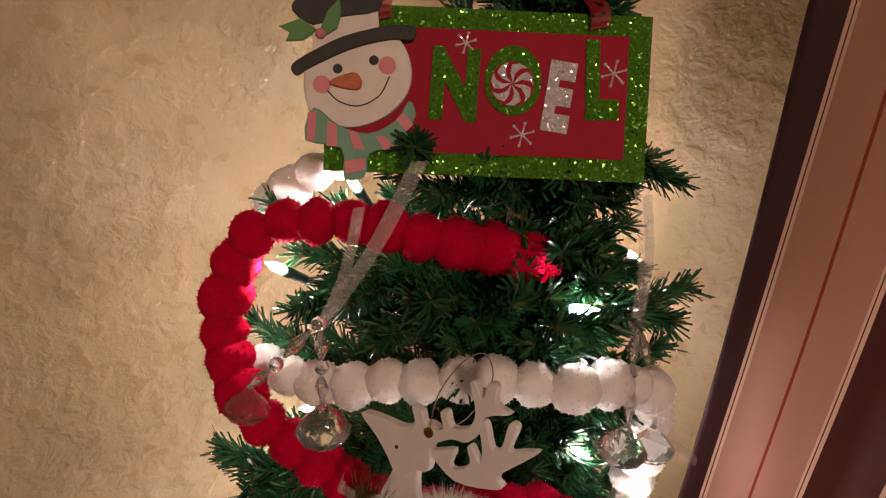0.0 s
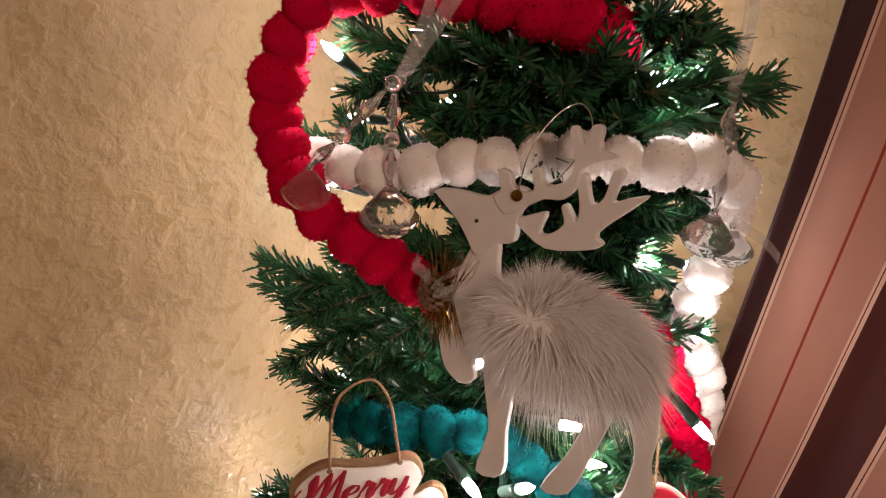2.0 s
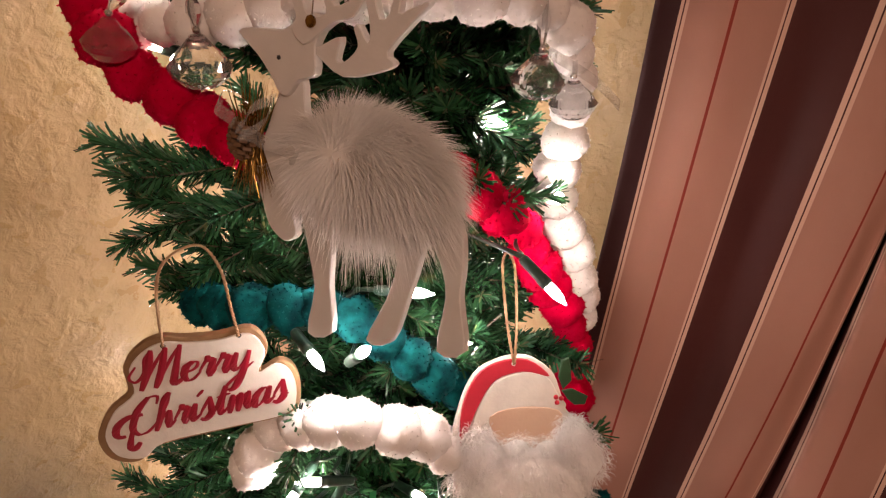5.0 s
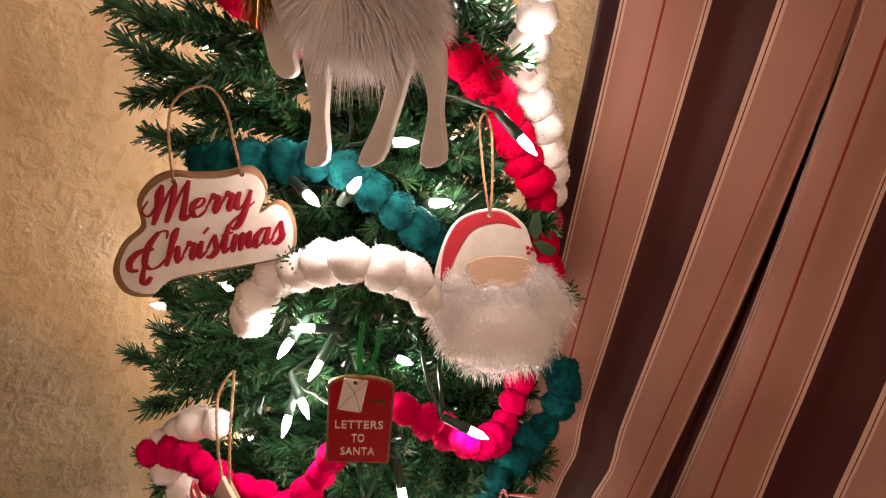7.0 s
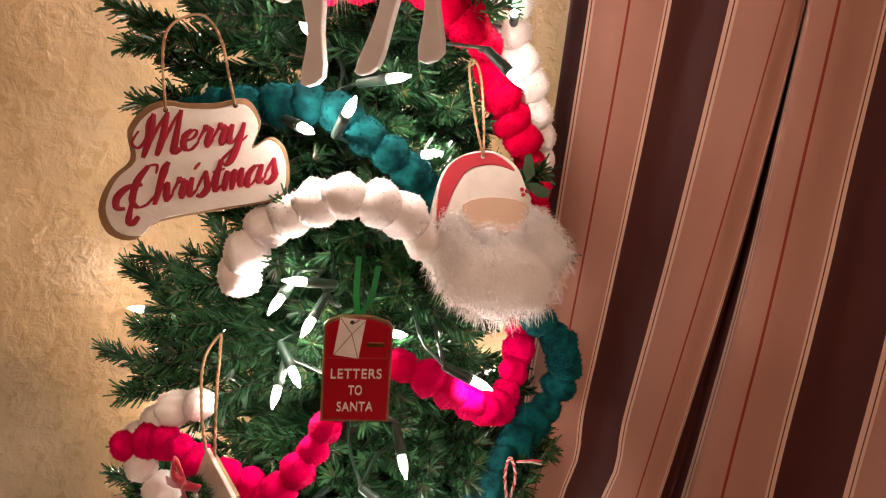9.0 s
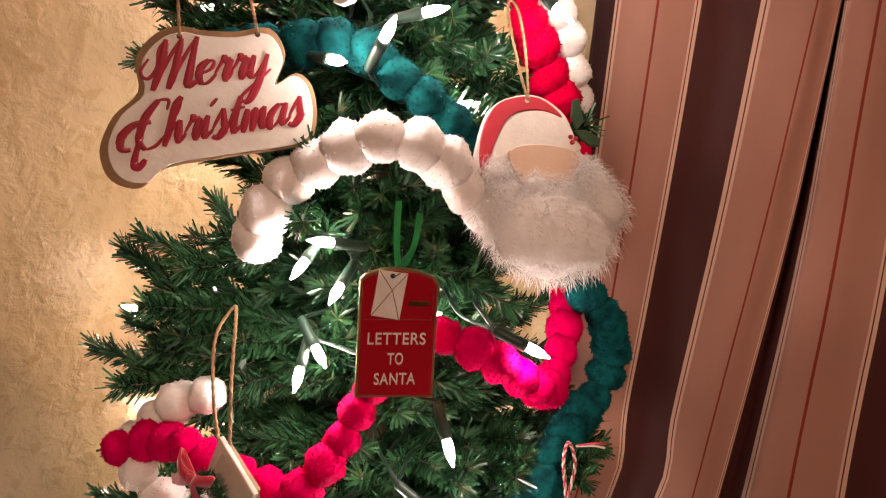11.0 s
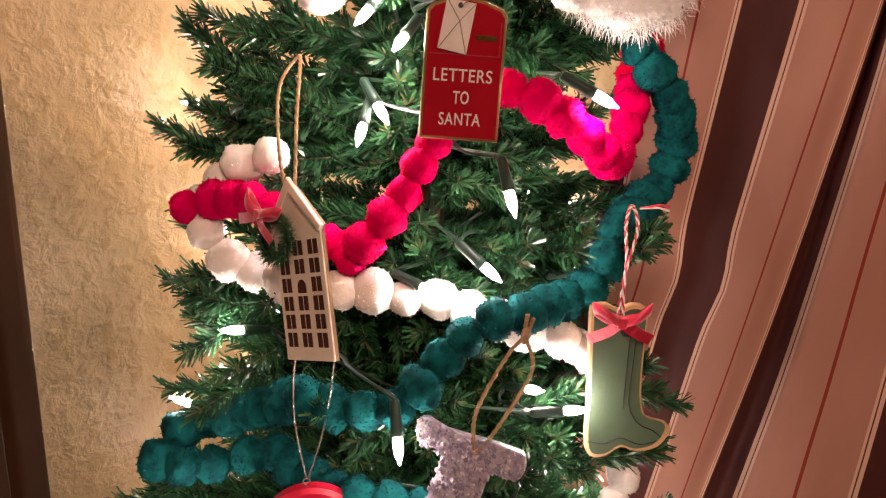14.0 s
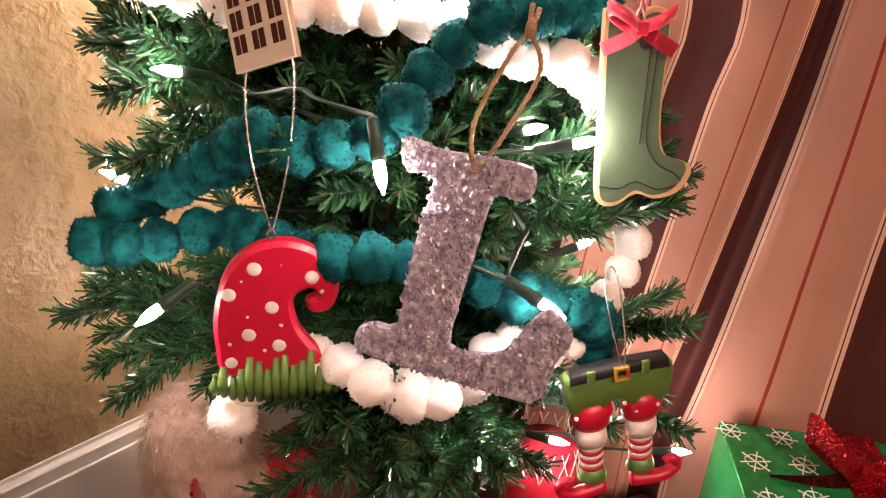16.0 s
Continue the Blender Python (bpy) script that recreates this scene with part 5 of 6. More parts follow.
def house():
    ob = thing("house_ornament", pose(-0.028, 0.274, 0.577, -6, -19, -47), "laser-cut plywood town house ornament with wreath and red bow", "ornament")
    face = [(-2.5, 0), (2.5, 0), (2.5, 8.6), (2.7, 8.8), (0, 11.8), (-2.7, 8.8), (-2.5, 8.6)]
    part("back", plate(bmesh.new(), face, 0.0003, 0.003, edge=0.0002), MDF, ob, "burnt brown cut edge")
    part("front", plate(bmesh.new(), face, -0.0012, 0.0002, edge=0.0002), PLY, ob)
    part("roof", plate(bmesh.new(), [(-3.0, 8.7), (-2.7, 8.4), (0, 11.2), (2.7, 8.4), (3.0, 8.7), (0, 12.2)], -0.0045, -0.0013), PLY, ob)
    for row in range(6):
        for col in (-1.6, 0.0, 1.6):
            if row == 3 and col == 0:
                continue
            for s in (-0.28, 0.28):
                z = 0.9 + row * 1.22
                part("window", box(bmesh.new(), (col + s - 0.22) * 0.01, (col + s + 0.22) * 0.01, -0.0016, -0.0011, z * 0.01, (z + 0.96) * 0.01), DARK_CUT, ob)
    part("arch_window", plate(bmesh.new(), [(0.45 * math.cos(a * 0.5) if a < 7 else 0.45 * (1 if a > 7 else -1), 4.9 + 0.5 * math.sin(a * 0.5) if a < 7 else 4.5) for a in range(9)], -0.0016, -0.0011, edge=0.0001), DARK_CUT, ob)
    rn = random.Random(3)

    def where(q):
        a = q.uniform(0, 6.283)
        c = Vector((-0.012 + 0.014 * math.cos(a), -0.010, 0.083 + 0.014 * math.sin(a)))
        return c, Vector((q.gauss(0, 1), q.gauss(0, 1), q.gauss(0, 1)))

    part("wreath", fuzz(bmesh.new(), 2600, where, 0.0085, 0.0005, rn), NEEDLE, ob, "green bristle wreath")
    ribbon_bow(ob, (-0.012, -0.019, 0.099), 0.017, RIBBON_RED, "red bow", lean=0.5)
    loop_cord("twine", ob, [(-0.006, -0.001, 0.112), (-0.012, 0.002, 0.145), (-0.012, 0.008, 0.185), (-0.004, 0.02, 0.205), (0.008, 0.012, 0.196), (0.008, 0.004, 0.16), (0.004, -0.001, 0.112)], 0.0011, TWINE)


house()


def boot():
    ob = thing("boot_ornament", pose(0.197, 0.30, 0.556), "green painted wooden boot ornament with crimson satin bow", "ornament")
    rim = [(-2.8, 4.6), (-2.6, 5.3), (-1.7, 5.5), (-0.7, 5.1), (0.3, 5.5), (1.3, 5.3), (1.6, 4.4), (1.9, 0.0), (2.3, -2.6), (3.0, -3.9), (4.6, -4.4), (5.0, -5.2), (4.2, -6.5), (2.6, -6.9), (1.2, -6.5), (0.0, -7.3), (-1.3, -7.2), (-1.8, -5.5), (-2.2, -1.0)]
    part("board", plate(bmesh.new(), rounded(rim, 3), 0, 0.005), mat("light_wood", (0.52, 0.33, 0.17), 0.6, other=(0.40, 0.23, 0.10), scale=80), ob, "light wooden board edge")
    part("paint", plate(bmesh.new(), [(0.1 + (x - 0.1) * 0.9, -0.9 + (z + 0.9) * 0.95) for x, z in rounded(rim, 3)], -0.0006, -0.0001, edge=0.0002), BOOT_GREEN, ob, "sage green painted face")
    for pts in ([(0.9, 3.6), (1.0, 0.5), (1.2, -2.6), (2.2, -4.3), (3.6, -5.0), (4.3, -5.6)], [(-1.6, -5.9), (-0.2, -6.1), (1.0, -5.6), (2.6, -6.2), (4.0, -5.9)], [(-2.0, 3.1), (-1.5, 3.2), (-1.4, 3.7)], [(-0.3, 3.7), (0.5, 3.6), (0.5, 3.1), (-0.2, 3.1), (-0.3, 3.7)], [(0.4, 3.6), (0.6, 0.0), (0.8, -3.0)]):
        part("line", tube(bmesh.new(), [Vector((x * 0.01, -0.0008, z * 0.01)) for x, z in rounded(pts, 4, closed=False)], 0.0004, 4), BLACK, ob, "thin dark painted line")
    ribbon_bow(ob, (-0.006, -0.004, 0.043), 0.021, RIBBON_RED, "crimson satin bow")
    part("hole", lathe(bmesh.new(), [(0.0022, -0.0002), (0.002, 0.0002)], 10, pose(-0.007, -0.0009, 0.051, 90)), BLACK, ob)
    line = rounded([(-0.009, -0.003, 0.047), (-0.008, -0.002, 0.085), (-0.012, 0.0, 0.115), (-0.008, 0.004, 0.128), (-0.003, 0.0, 0.112), (-0.008, -0.003, 0.08), (-0.005, -0.003, 0.047)], 10, closed=False)
    for k, m in ((0, CLAY_WHITE), (1, RIBBON_RED)):
        part("twine", tube(bmesh.new(), [Vector(q) + 0.0007 * Vector((math.cos(i * 0.9 + k * math.pi), math.sin(i * 0.9 + k * math.pi), 0)) for i, q in enumerate(rounded(line, 2, closed=False))], 0.0008, 5), m, ob, "red and white baker's twine", smooth=True)
    for k, m in ((0, CLAY_WHITE), (1, RIBBON_RED)):
        part("twine_end", tube(bmesh.new(), [(-0.004, 0.0, 0.127), (0.008, -0.004, 0.129 + 0.002 * k), (0.016, -0.004, 0.127 + 0.003 * k)], 0.0008, 5), m, ob)


boot()


def dotted_hat():
    ob = thing("hat_ornament", pose(-0.031, 0.283, 0.472), "red clay elf hat ornament with white dots and green brim", "ornament")
    shape = [(-1.4, -0.4), (0.7, 0.1), (2.6, -0.6), (3.8, -2.2), (3.9, -3.6), (3.3, -4.8), (2.2, -4.9), (1.9, -4.1), (2.6, -3.7), (2.2, -3.2), (1.3, -3.6), (1.1, -4.6), (1.5, -6.2), (2.8, -8.6), (0.5, -9.2), (-3.3, -9.3), (-3.8, -7.0), (-3.7, -4.6), (-2.9, -2.0)]
    bm = plate(bmesh.new(), rounded(shape, 4), -0.006, 0.004, edge=0.003)
    part("crown", bm, ELF_RED, ob, smooth=False)
    for x, z, r in ((-1.1, -1.6, 0.5), (0.5, -1.4, 0.16), (2.3, -2.3, 0.5), (-2.7, -3.3, 0.5), (-1.9, -2.4, 0.17), (-0.2, -4.3, 0.48), (-1.7, -4.9, 0.18), (2.9, -3.3, 0.2), (-1.7, -6.2, 0.5), (0.3, -5.6, 0.2), (-2.9, -6.8, 0.2), (-0.8, -7.4, 0.2), (0.1, -7.1, 0.5), (-2.9, -8.2, 0.45)):
        part("dot", ball(bmesh.new(), r * 0.01, (x * 0.01, -0.0058, z * 0.01), 2, (0.95, 0.14, 1.0)), CLAY_WHITE, ob, smooth=True)
    brim = bmesh.new()
    n = 15
    for i in range(n):
        t = i / (n - 1)
        x = -4.1 + 7.7 * t
        top = -8.7 + 0.55 * math.sin(t * 26) + 0.3 * t + (0.3 if 2 < i < 12 else -0.3)
        base = -11.0 - 0.35 * math.sin(t * 3.0) + 0.5 * max(0, 0.2 - t) * 5
        tube(brim, [Vector((x * 0.01, -0.004, base * 0.01)), Vector((x * 0.01, -0.0085, (base + top) * 0.005)), Vector(((x + 0.15) * 0.01, -0.006, top * 0.01))], 0.0034, 8, taper=[0.75, 1.0, 0.6])
    part("brim", brim, ELF_GREEN, ob, "ridged green clay brim", smooth=True)
    part("eyelet", tube(bmesh.new(), [(0.0025 * math.cos(a * 0.6), 0, 0.004 + 0.003 * math.sin(a * 0.6)) for a in range(11)], 0.0006, 5), SILVER, ob)
    loop_cord("cord", ob, [(0, 0, 0.006), (-0.009, 0.004, 0.05), (-0.010, 0.01, 0.09), (-0.004, 0.018, 0.108), (0.008, 0.02, 0.112), (0.017, 0.012, 0.10), (0.012, 0.004, 0.05), (0.001, 0, 0.006)], 0.0006, SILVER, label="silver cord")


dotted_hat()


def flake_letter():
    ob = thing("letter_ornament", pose(0.083, 0.241, 0.523, -17.7, 0, -24.2), "lilac glass-flake letter L ornament hung by jute twine", "ornament")
    shape = [(-4.45, 1.66), (-3.81, 1.98), (-2.46, 1.51), (-0.06, 1.39), (2.29, 1.21), (3.04, 0.84), (3.12, -0.21), (2.56, -0.81), (1.14, -0.62), (0.71, -1.61), (0.32, -4.03), (-0.22, -6.86), (-0.46, -9.36), (1.19, -9.56), (2.6, -9.21), (3.45, -8.02), (4.03, -7.02), (4.88, -6.43), (6.01, -7.26), (6.24, -7.98), (5.59, -9.25), (5.2, -10.95), (4.53, -11.74), (3.25, -11.72), (-0.05, -11.35), (-3.46, -10.91), (-5.56, -10.6), (-5.97, -9.99), (-5.73, -9.1), (-4.9, -8.79), (-3.55, -8.63), (-3.25, -5.54), (-2.9, -2.9), (-2.42, -0.14), (-3.74, 0.01), (-4.29, 0.57)]
    part("body", plate(bmesh.new(), rounded(shape, 2), -0.004, 0.004, edge=0.001), PURPLE_RESIN, ob, "lilac resin body")
    rn = random.Random(12)
    flakes = bmesh.new()
    poly = [Vector(p) for p in shape]

    def inside(x, z):
        hit = False
        for a, b in zip(poly, poly[1:] + poly[:1]):
            if (a.y > z) != (b.y > z) and x < (b.x - a.x) * (z - a.y) / (b.y - a.y) + a.x:
                hit = not hit
        return hit

    made = 0
    while made < 1700:
        x, z = rn.uniform(-6.0, 6.3), rn.uniform(-11.8, 2.0)
        if not inside(x, z):
            continue
        made += 1
        n = rn.choice((3, 4, 4, 5))
        r = rn.uniform(0.0010, 0.0027)
        m = Matrix.Translation((x * 0.01, -0.0045 - rn.uniform(0, 0.0012), z * 0.01)) @ Euler((rn.gauss(0, 0.45), rn.uniform(0, 6.28), rn.gauss(0, 0.45))).to_matrix().to_4x4()
        ring = [(r * rn.uniform(0.5, 1.1) * math.cos(6.283 * k / n), r * rn.uniform(0.5, 1.1) * math.sin(6.283 * k / n)) for k in range(n)]
        f = [flakes.verts.new(m @ Vector((a, -0.0003, b))) for a, b in ring]
        g = [flakes.verts.new(m @ Vector((a, 0.0004, b))) for a, b in ring]
        flakes.faces.new(f)
        flakes.faces.new(list(reversed(g)))
        for k in range(n):
            flakes.faces.new((f[k], g[k], g[(k + 1) % n], f[(k + 1) % n]))
    part("flake_layer", flakes, PURPLE_FLAKE, ob, "glassy lilac and white flakes")
    knot = ob.matrix_basis.inverted() @ Vector((0.113, 0.268, 0.600))
    loop_cord("twine", ob, [(-0.002, -0.005, 0.004), (-0.006, -0.002, 0.03), knot + Vector((-0.010, 0, -0.016)), knot, knot + Vector((0.003, 0.004, 0.012))], 0.0013, TWINE)
    loop_cord("twine", ob, [(-0.001, -0.005, 0.004), (0.010, -0.002, 0.024), knot + Vector((0.008, 0, -0.022)), knot, knot + Vector((-0.001, 0.003, 0.014))], 0.0013, TWINE)
    part("knot", ball(bmesh.new(), 0.004, knot, 2, (0.8, 0.8, 1.6)), TWINE, ob)


flake_letter()


def elf_trousers():
    """One clay shape: trousers, striped stockings and curled shoes."""
    bm = bmesh.new()

    def span(fn, slot):
        k = len(bm.faces)
        fn()
        bm.faces.ensure_lookup_table()
        for f in bm.faces[k:]:
            f.material_index = slot
            f.smooth = True

    tr = pose(0, 0, 0, 0, -9, 0)
    waist = rounded([(-4.4, -0.6), (-4.0, 0.6), (0, 0.75), (4.0, 0.6), (4.5, -0.8), (4.3, -2.8), (3.2, -3.4), (2.4, -2.7), (1.4, -3.6), (0.4, -2.6), (-0.6, -2.5), (-1.6, -3.5), (-2.6, -2.6), (-3.6, -3.2), (-4.3, -2.0)], 3)
    span(lambda: plate(bm, waist, -0.006, 0.006, edge=0.003), 0)
    span(lambda: plate(bm, [(-4.1, 0.0), (-3.9, 0.95), (0, 1.1), (3.9, 0.95), (4.1, 0.0), (0, 0.15)], -0.0075, 0.005, edge=0.001), 3)
    for x in (-2.4, 2.0):
        span(lambda: box(bm, (x - 0.3) * 0.01, (x + 0.3) * 0.01, -0.009, -0.006, -0.001, 0.0115, 0.0006), 0)
    for a in range(4):
        x0, x1, z0, z1 = ((-0.6, 0.6, 0.85, 1.1), (-0.6, 0.6, -0.15, 0.1), (-0.6, -0.35, 0.1, 0.85), (0.35, 0.6, 0.1, 0.85))[a]
        span(lambda: box(bm, x0 * 0.01, x1 * 0.01, -0.0105, -0.007, z0 * 0.01, z1 * 0.01, 0.0003), 4)
    for x, lx in ((-2.0, -2.1), (2.2, 2.2)):
        span(lambda: lathe(bm, [(0.012, -0.052), (0.0165, -0.046), (0.018, -0.036), (0.014, -0.024)], 14, Matrix.Translation((x * 0.01, 0.002, 0)) @ Matrix.Diagonal((1, 0.6, 1, 1))), 1)
        span(lambda: lathe(bm, [(0.0125, -0.067), (0.0135, -0.06), (0.0125, -0.051)], 14, Matrix.Translation((lx * 0.01, 0.001, 0)) @ Matrix.Diagonal((1, 0.7, 1, 1))), 2)
        for k in range(6):
            span(lambda: lathe(bm, [(0.0095, -0.072 - 0.0042 * k), (0.0102, -0.070 - 0.0042 * k), (0.0095, -0.0678 - 0.0042 * k)], 14, Matrix.Translation((lx * 0.01, 0.001, 0)) @ Matrix.Diagonal((1, 0.75, 1, 1))), 1 if k % 2 else 2)
        span(lambda: lathe(bm, [(0.0075, -0.108), (0.013, -0.103), (0.010, -0.0925)], 9, Matrix.Translation((lx * 0.01, 0.0, 0)) @ Matrix.Diagonal((1, 0.75, 1, 1))), 0)
        s = -1 if x < 0 else 1
        span(lambda: tube(bm, rounded([((lx - s * 0.9) * 0.01, -0.002, -0.113), ((lx + s * 0.6) * 0.01, -0.004, -0.114), ((lx + s * 2.0) * 0.01, -0.005, -0.113), ((lx + s * 3.0) * 0.01, -0.005, -0.106), ((lx + s * 2.7) * 0.01, -0.005, -0.097), ((lx + s * 1.9) * 0.01, -0.005, -0.099)], 4, closed=False), 0.0072, 10, taper=[1.0 - 0.026 * i for i in range(21)]), 1)
    for x, z in ((-1.6, -3.6), (-3.6, -3.3), (1.4, -3.7), (3.2, -3.5), (0.4, -2.7)):
        span(lambda: ball(bm, 0.0022, (x * 0.01, -0.006, z * 0.01), 1), 2)
    bmesh.ops.transform(bm, matrix=tr, verts=bm.verts[:])
    line = rounded([(-0.001, -0.008, 0.008), (-0.014, 0.0, 0.05), (-0.018, 0.01, 0.075), (-0.012, 0.014, 0.085), (-0.006, 0.008, 0.07), (0.0, -0.004, 0.03), (0.001, -0.008, 0.008)], 8, closed=False)
    span(lambda: tube(bm, line, 0.0007, 5), 5)
    ob = part("elf_trousers_ornament", bm, [ELF_GREEN, ELF_RED, CLAY_WHITE, BLACK, mat("buckle_gold", (0.55, 0.33, 0.04), 0.4, 0.3), SILVER])
    ob.matrix_basis = pose(0.193, 0.252, 0.3805) @ Matrix.Scale(0.87, 4)
    tagged(ob, "green clay elf trousers ornament with striped stockings and curled shoes", "ornament")


elf_trousers()


def crystal(at, beads, top, size=1.0, lean=0.0, tail=None):
    """A faceted clear drop under a strand of clear beads on organza ribbon."""
    ob = thing("crystal_ornament", Matrix.Translation(at) @ Matrix.Rotation(lean, 4, "Y"), "clear faceted acrylic drop ornament hung by beads and white organza ribbon", "ornament", "crystal drops")
    s = size
    drop, rings, n = bmesh.new(), [], 12
    for k, (r, z) in enumerate(((0.0016, -0.0145), (0.0085, -0.0125), (0.0145, -0.0075), (0.0168, -0.0030), (0.0125, 0.0035), (0.0070, 0.0090), (0.0036, 0.0130))):
        rings.append([drop.verts.new((r * s * math.cos(math.pi * (2 * i + k) / n), r * s * math.sin(math.pi * (2 * i + k) / n), z * s)) for i in range(n)])
    for k, (a, b) in enumerate(zip(rings, rings[1:])):
        for i in range(n):
            drop.faces.new((a[i], a[(i + 1) % n], b[i]))
            drop.faces.new((a[(i + 1) % n], b[(i + 1) % n], b[i]))
    drop.faces.new(list(reversed(rings[0])))
    drop.faces.new(rings[-1])
    part("drop", drop, CLEAR, ob)
    part("cap", ball(bmesh.new(), 0.0022, (0, 0, 0.0155 * s), 2), SILVER, ob, "silver bead cap")
    inv = ob.matrix_basis.inverted()
    last = Vector((0, 0, 0.0165 * s))
    chain = [last] + [inv @ Vector(b) for b in beads]
    for i, (a, b) in enumerate(zip(chain, chain[1:])):
        d = (b - a)
        q = d.to_track_quat("Z", "Y").to_matrix().to_4x4()
        if i % 2 == 0:
            ln = d.length
            part("long_bead", lathe(bmesh.new(), [(0.0012, ln * 0.06), (0.0042, ln * 0.38), (0.0042, ln * 0.55), (0.0012, ln * 0.94)], 6, Matrix.Translation(a) @ q), CLEAR, ob)
        else:
            part("round_bead", ball(bmesh.new(), 0.0048, a.lerp(b, 0.5), 2), CLEAR, ob, smooth=True)
    part("ribbon", ribbon(bmesh.new(), [p + Vector((0, -0.003, 0)) for p in chain], 0.0035, (1, 0, 0.2)), ORGANZA, ob, "white organza ribbon")
    up = chain[-1]
    for dx, w in top:
        end = inv @ Vector(dx)
        mid = up.lerp(end, 0.5) + Vector((0.003, -0.004, 0))
        part("ribbon", ribbon(bmesh.new(), rounded([up, mid, end], 6, closed=False), w, (1, 0.1, 0.3)), ORGANZA, ob, "white organza ribbon")
    if tail:
        part("ribbon", ribbon(bmesh.new(), rounded([Vector((0, 0, 0.016)), inv @ Vector(tail[0]), inv @ Vector(tail[1])], 6, closed=False), 0.007, (0, 0.2, 1)), ORGANZA, ob, "white organza ribbon")


knot = (-0.052, 0.366, 1.196)
crystal((-0.102, 0.378, 1.118), [(-0.086, 0.372, 1.150), (-0.078, 0.370, 1.160), (-0.060, 0.367, 1.184), (-0.052, 0.366, 1.192)], [((-0.036, 0.372, 1.262), 0.007), ((-0.004, 0.372, 1.292), 0.011)], 0.92, 0.1)
crystal((-0.052, 0.374, 1.110), [(-0.054, 0.372, 1.150), (-0.054, 0.371, 1.160), (-0.055, 0.368, 1.183)], [(knot, 0.004)], 1.12, -0.05)
crystal((0.143, 0.368, 1.117), [(0.141, 0.372, 1.165), (0.139, 0.374, 1.175), (0.138, 0.376, 1.195), (0.138, 0.378, 1.205)], [((0.126, 0.385, 1.285), 0.009), ((0.132, 0.39, 1.28), 0.006)], 1.0, 0.0, ((0.18, 0.375, 1.115), (0.20, 0.38, 1.10)))
crystal((0.175, 0.398, 1.098), [(0.168, 0.40, 1.15), (0.160, 0.40, 1.16), (0.15, 0.40, 1.185)], [((0.140, 0.40, 1.21), 0.004)], 0.95, -0.15)

# ---- under the tree ----
gift = thing("gift_box", pose(0.492, 0.262, 0, 0, 0, -19), "shiny green gift box with snowflakes and red glitter bow", "gift")
part("box", box(bmesh.new(), -0.13, 0.13, -0.10, 0.10, 0, 0.200, 0.002), GIFT_GREEN, gift, "green foil wrapped box")
rn = random.Random(4)
for k in range(26):
    c = Vector((-0.115 + 0.046 * (k % 6) + rn.uniform(-0.008, 0.008), -0.085 + 0.042 * (k // 6) + rn.uniform(-0.008, 0.008), 0.2006))
    bm = bmesh.new()
    for j in range(3):
        a = j * math.pi / 3 + k
        d = Vector((math.cos(a), math.sin(a), 0)) * 0.015
        tube(bm, [c - d, c + d], 0.0007, 4)
        for e in (-0.6, 0.6):
            p = c + d * e
            n = Vector((-d.y, d.x, 0)) * 0.3
            tube(bm, [p - n, p + n], 0.0006, 4)
    part("snowflake", bm, CLAY_WHITE, gift, "white printed snowflake")
band = part("band", box(bmesh.new(), -0.03, 0.02, -0.1012, 0.1012, 0.0, 0.2015), CRIMSON_GLITTER, gift, "red glitter ribbon band")
bw = ribbon_bow(gift, (-0.02, 0.03, 0.214), 0.062, CRIMSON_GLITTER, "large red glitter bow", lean=0.2)

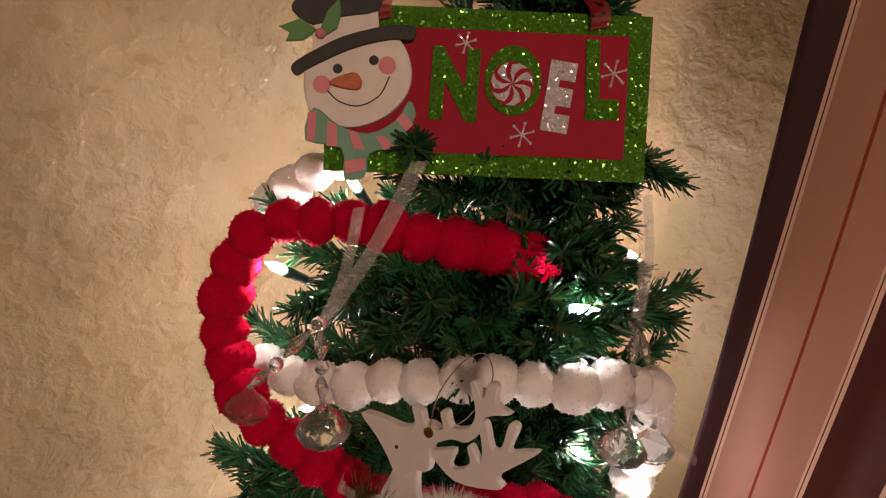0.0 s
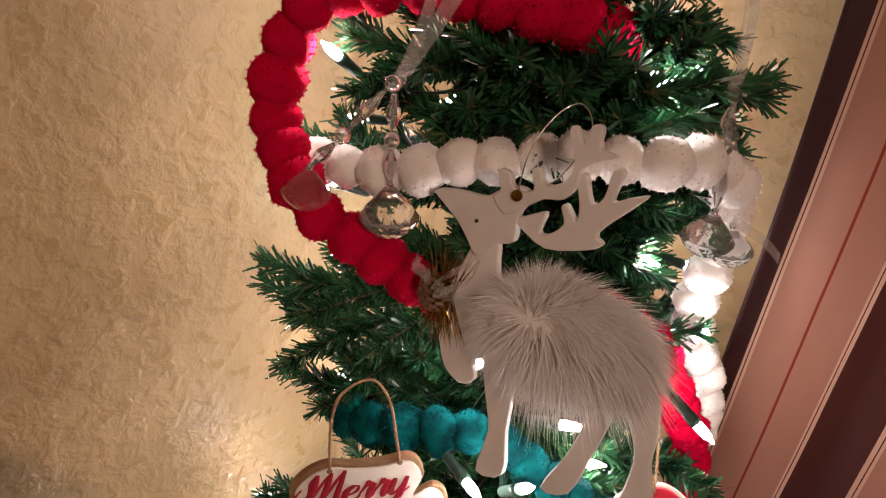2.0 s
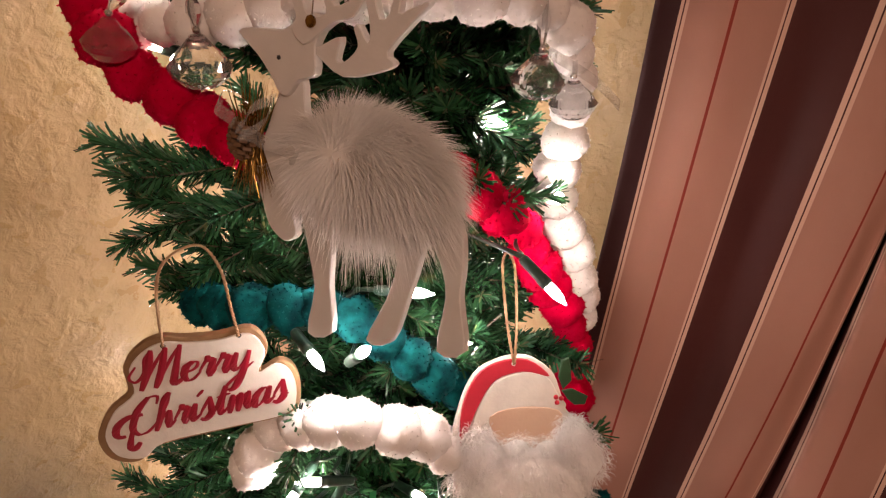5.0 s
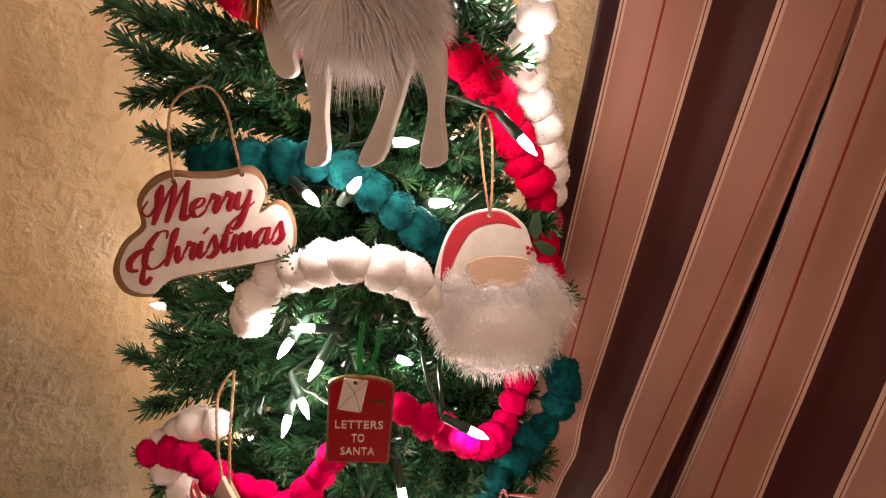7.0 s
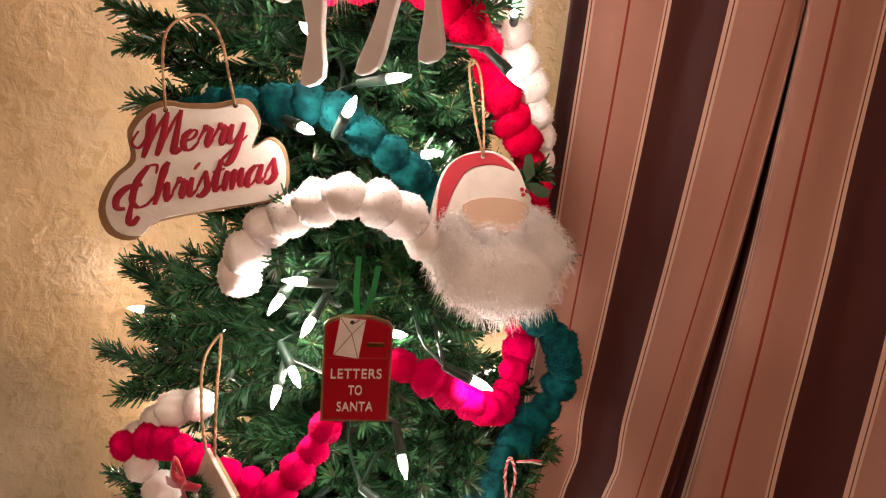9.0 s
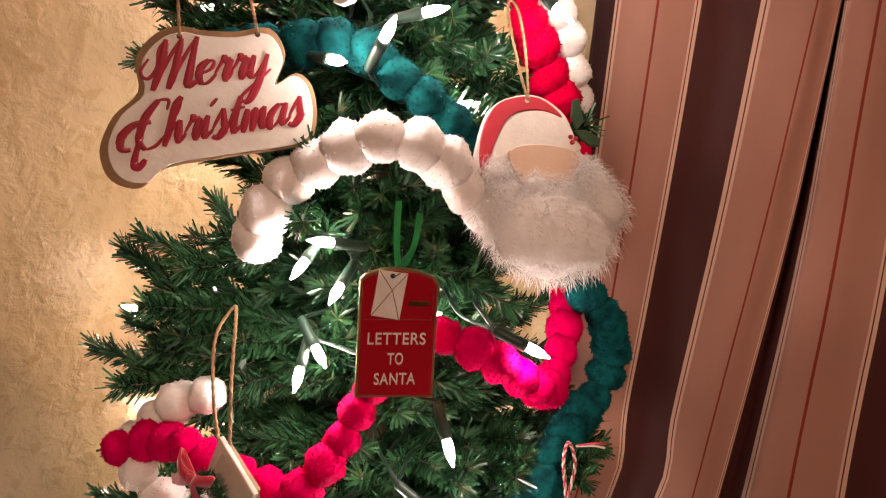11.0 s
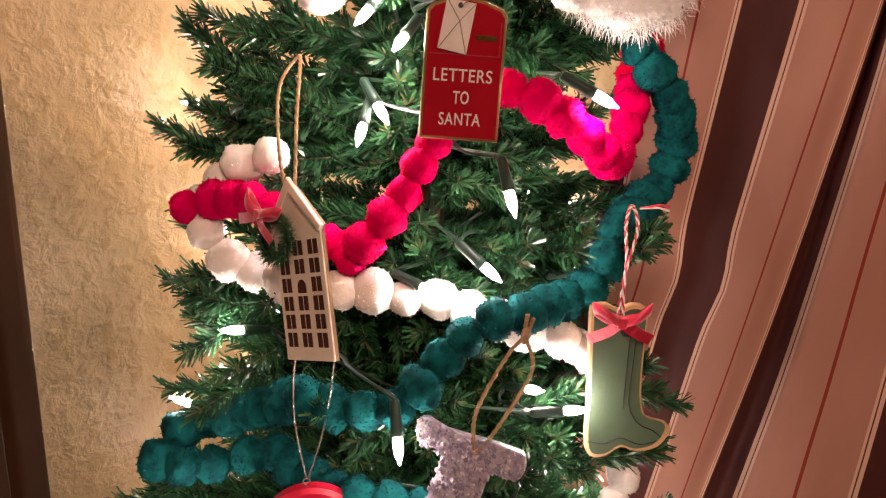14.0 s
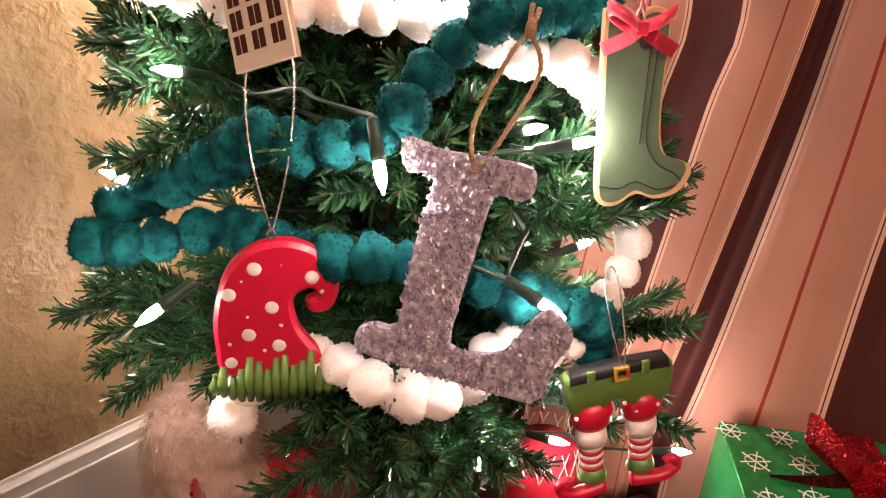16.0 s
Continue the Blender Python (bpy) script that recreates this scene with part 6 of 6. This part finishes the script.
rn = random.Random(8)
fur = thing("fur_bundle", pose(-0.135, 0.55, 0), "brown-grey faux fur bundle standing by the baseboard", "fur bundle")
core = ball(bmesh.new(), 1.0, (0, 0, 0), 4)
for v in core.verts:
    n = v.co.normalized()
    k = 1 / (abs(n.x) ** 4 + abs(n.y) ** 4 + abs(n.z) ** 4) ** 0.25
    k *= 1 + 0.10 * noise.noise(n * 2.2) + 0.04 * noise.noise(n * 6)
    v.co = Vector((n.x * k * 0.058, n.y * k * 0.050, 0.088 + max(-0.088, n.z * k * 0.078)))
core.normal_update()
hide = [(v.co.copy(), v.normal.copy()) for v in core.verts]


def pelt(q):
    p, n = q.choice(hide)
    return p + Vector((q.uniform(-1, 1), q.uniform(-1, 1), q.uniform(-1, 1))) * 0.004, n + Vector((0.3, 0, -0.6))


part("pelt", fuzz(core, 9000, pelt, 0.013, 0.0007, rn, droop=0.5, spread=0.6), BROWN_FUR, fur)

bag = thing("gift_bag", pose(-0.075, 0.49, 0), "sheer red gift bag with beaded rim on the floor", "gift bag")
part("cloth", lathe(bmesh.new(), [(0.045, 0.0), (0.06, 0.02), (0.062, 0.07), (0.068, 0.095), (0.064, 0.095), (0.058, 0.07), (0.055, 0.02)], 24), RED_ORGANZA, bag, "sheer red cloth", smooth=True)
for k in range(26):
    a = 2 * math.pi * k / 26
    part("bead", ball(bmesh.new(), 0.0026, (0.0665 * math.cos(a), 0.0665 * math.sin(a), 0.097), 1), CRIMSON_GLITTER, bag)

net = thing("net_bag", pose(0.215, 0.40, 0), "red and white net gift bag standing under the tree", "gift bag")
part("filling", lathe(bmesh.new(), [(0.03, 0.0), (0.042, 0.02), (0.04, 0.15), (0.03, 0.19)], 16), RED_PAINT, net, "red paper filling", smooth=True)
for k in range(14):
    for s in (-1, 1):
        pts = [Vector(((0.043 - 0.01 * t / 12) * math.cos(s * t * 0.16 + 2 * math.pi * k / 14), (0.043 - 0.01 * t / 12) * math.sin(s * t * 0.16 + 2 * math.pi * k / 14), 0.01 + 0.016 * t)) for t in range(13)]
        part("mesh_strand", tube(bmesh.new(), pts, 0.0007, 4), CLAY_WHITE, net)

# ---- floor planks ----
for k in range(26):
    bm = box(bmesh.new(), -2.2, 2.2, -0.0585, 0.0585, -0.006, 0.0, 0.0008)
    p = part("plank", bm, FLOOR_WOOD, floor_ob)
    p.matrix_basis = Matrix.Rotation(LEFT, 4, "Z") @ Matrix.Translation((0, 0.531 - 0.12 * k, 0))
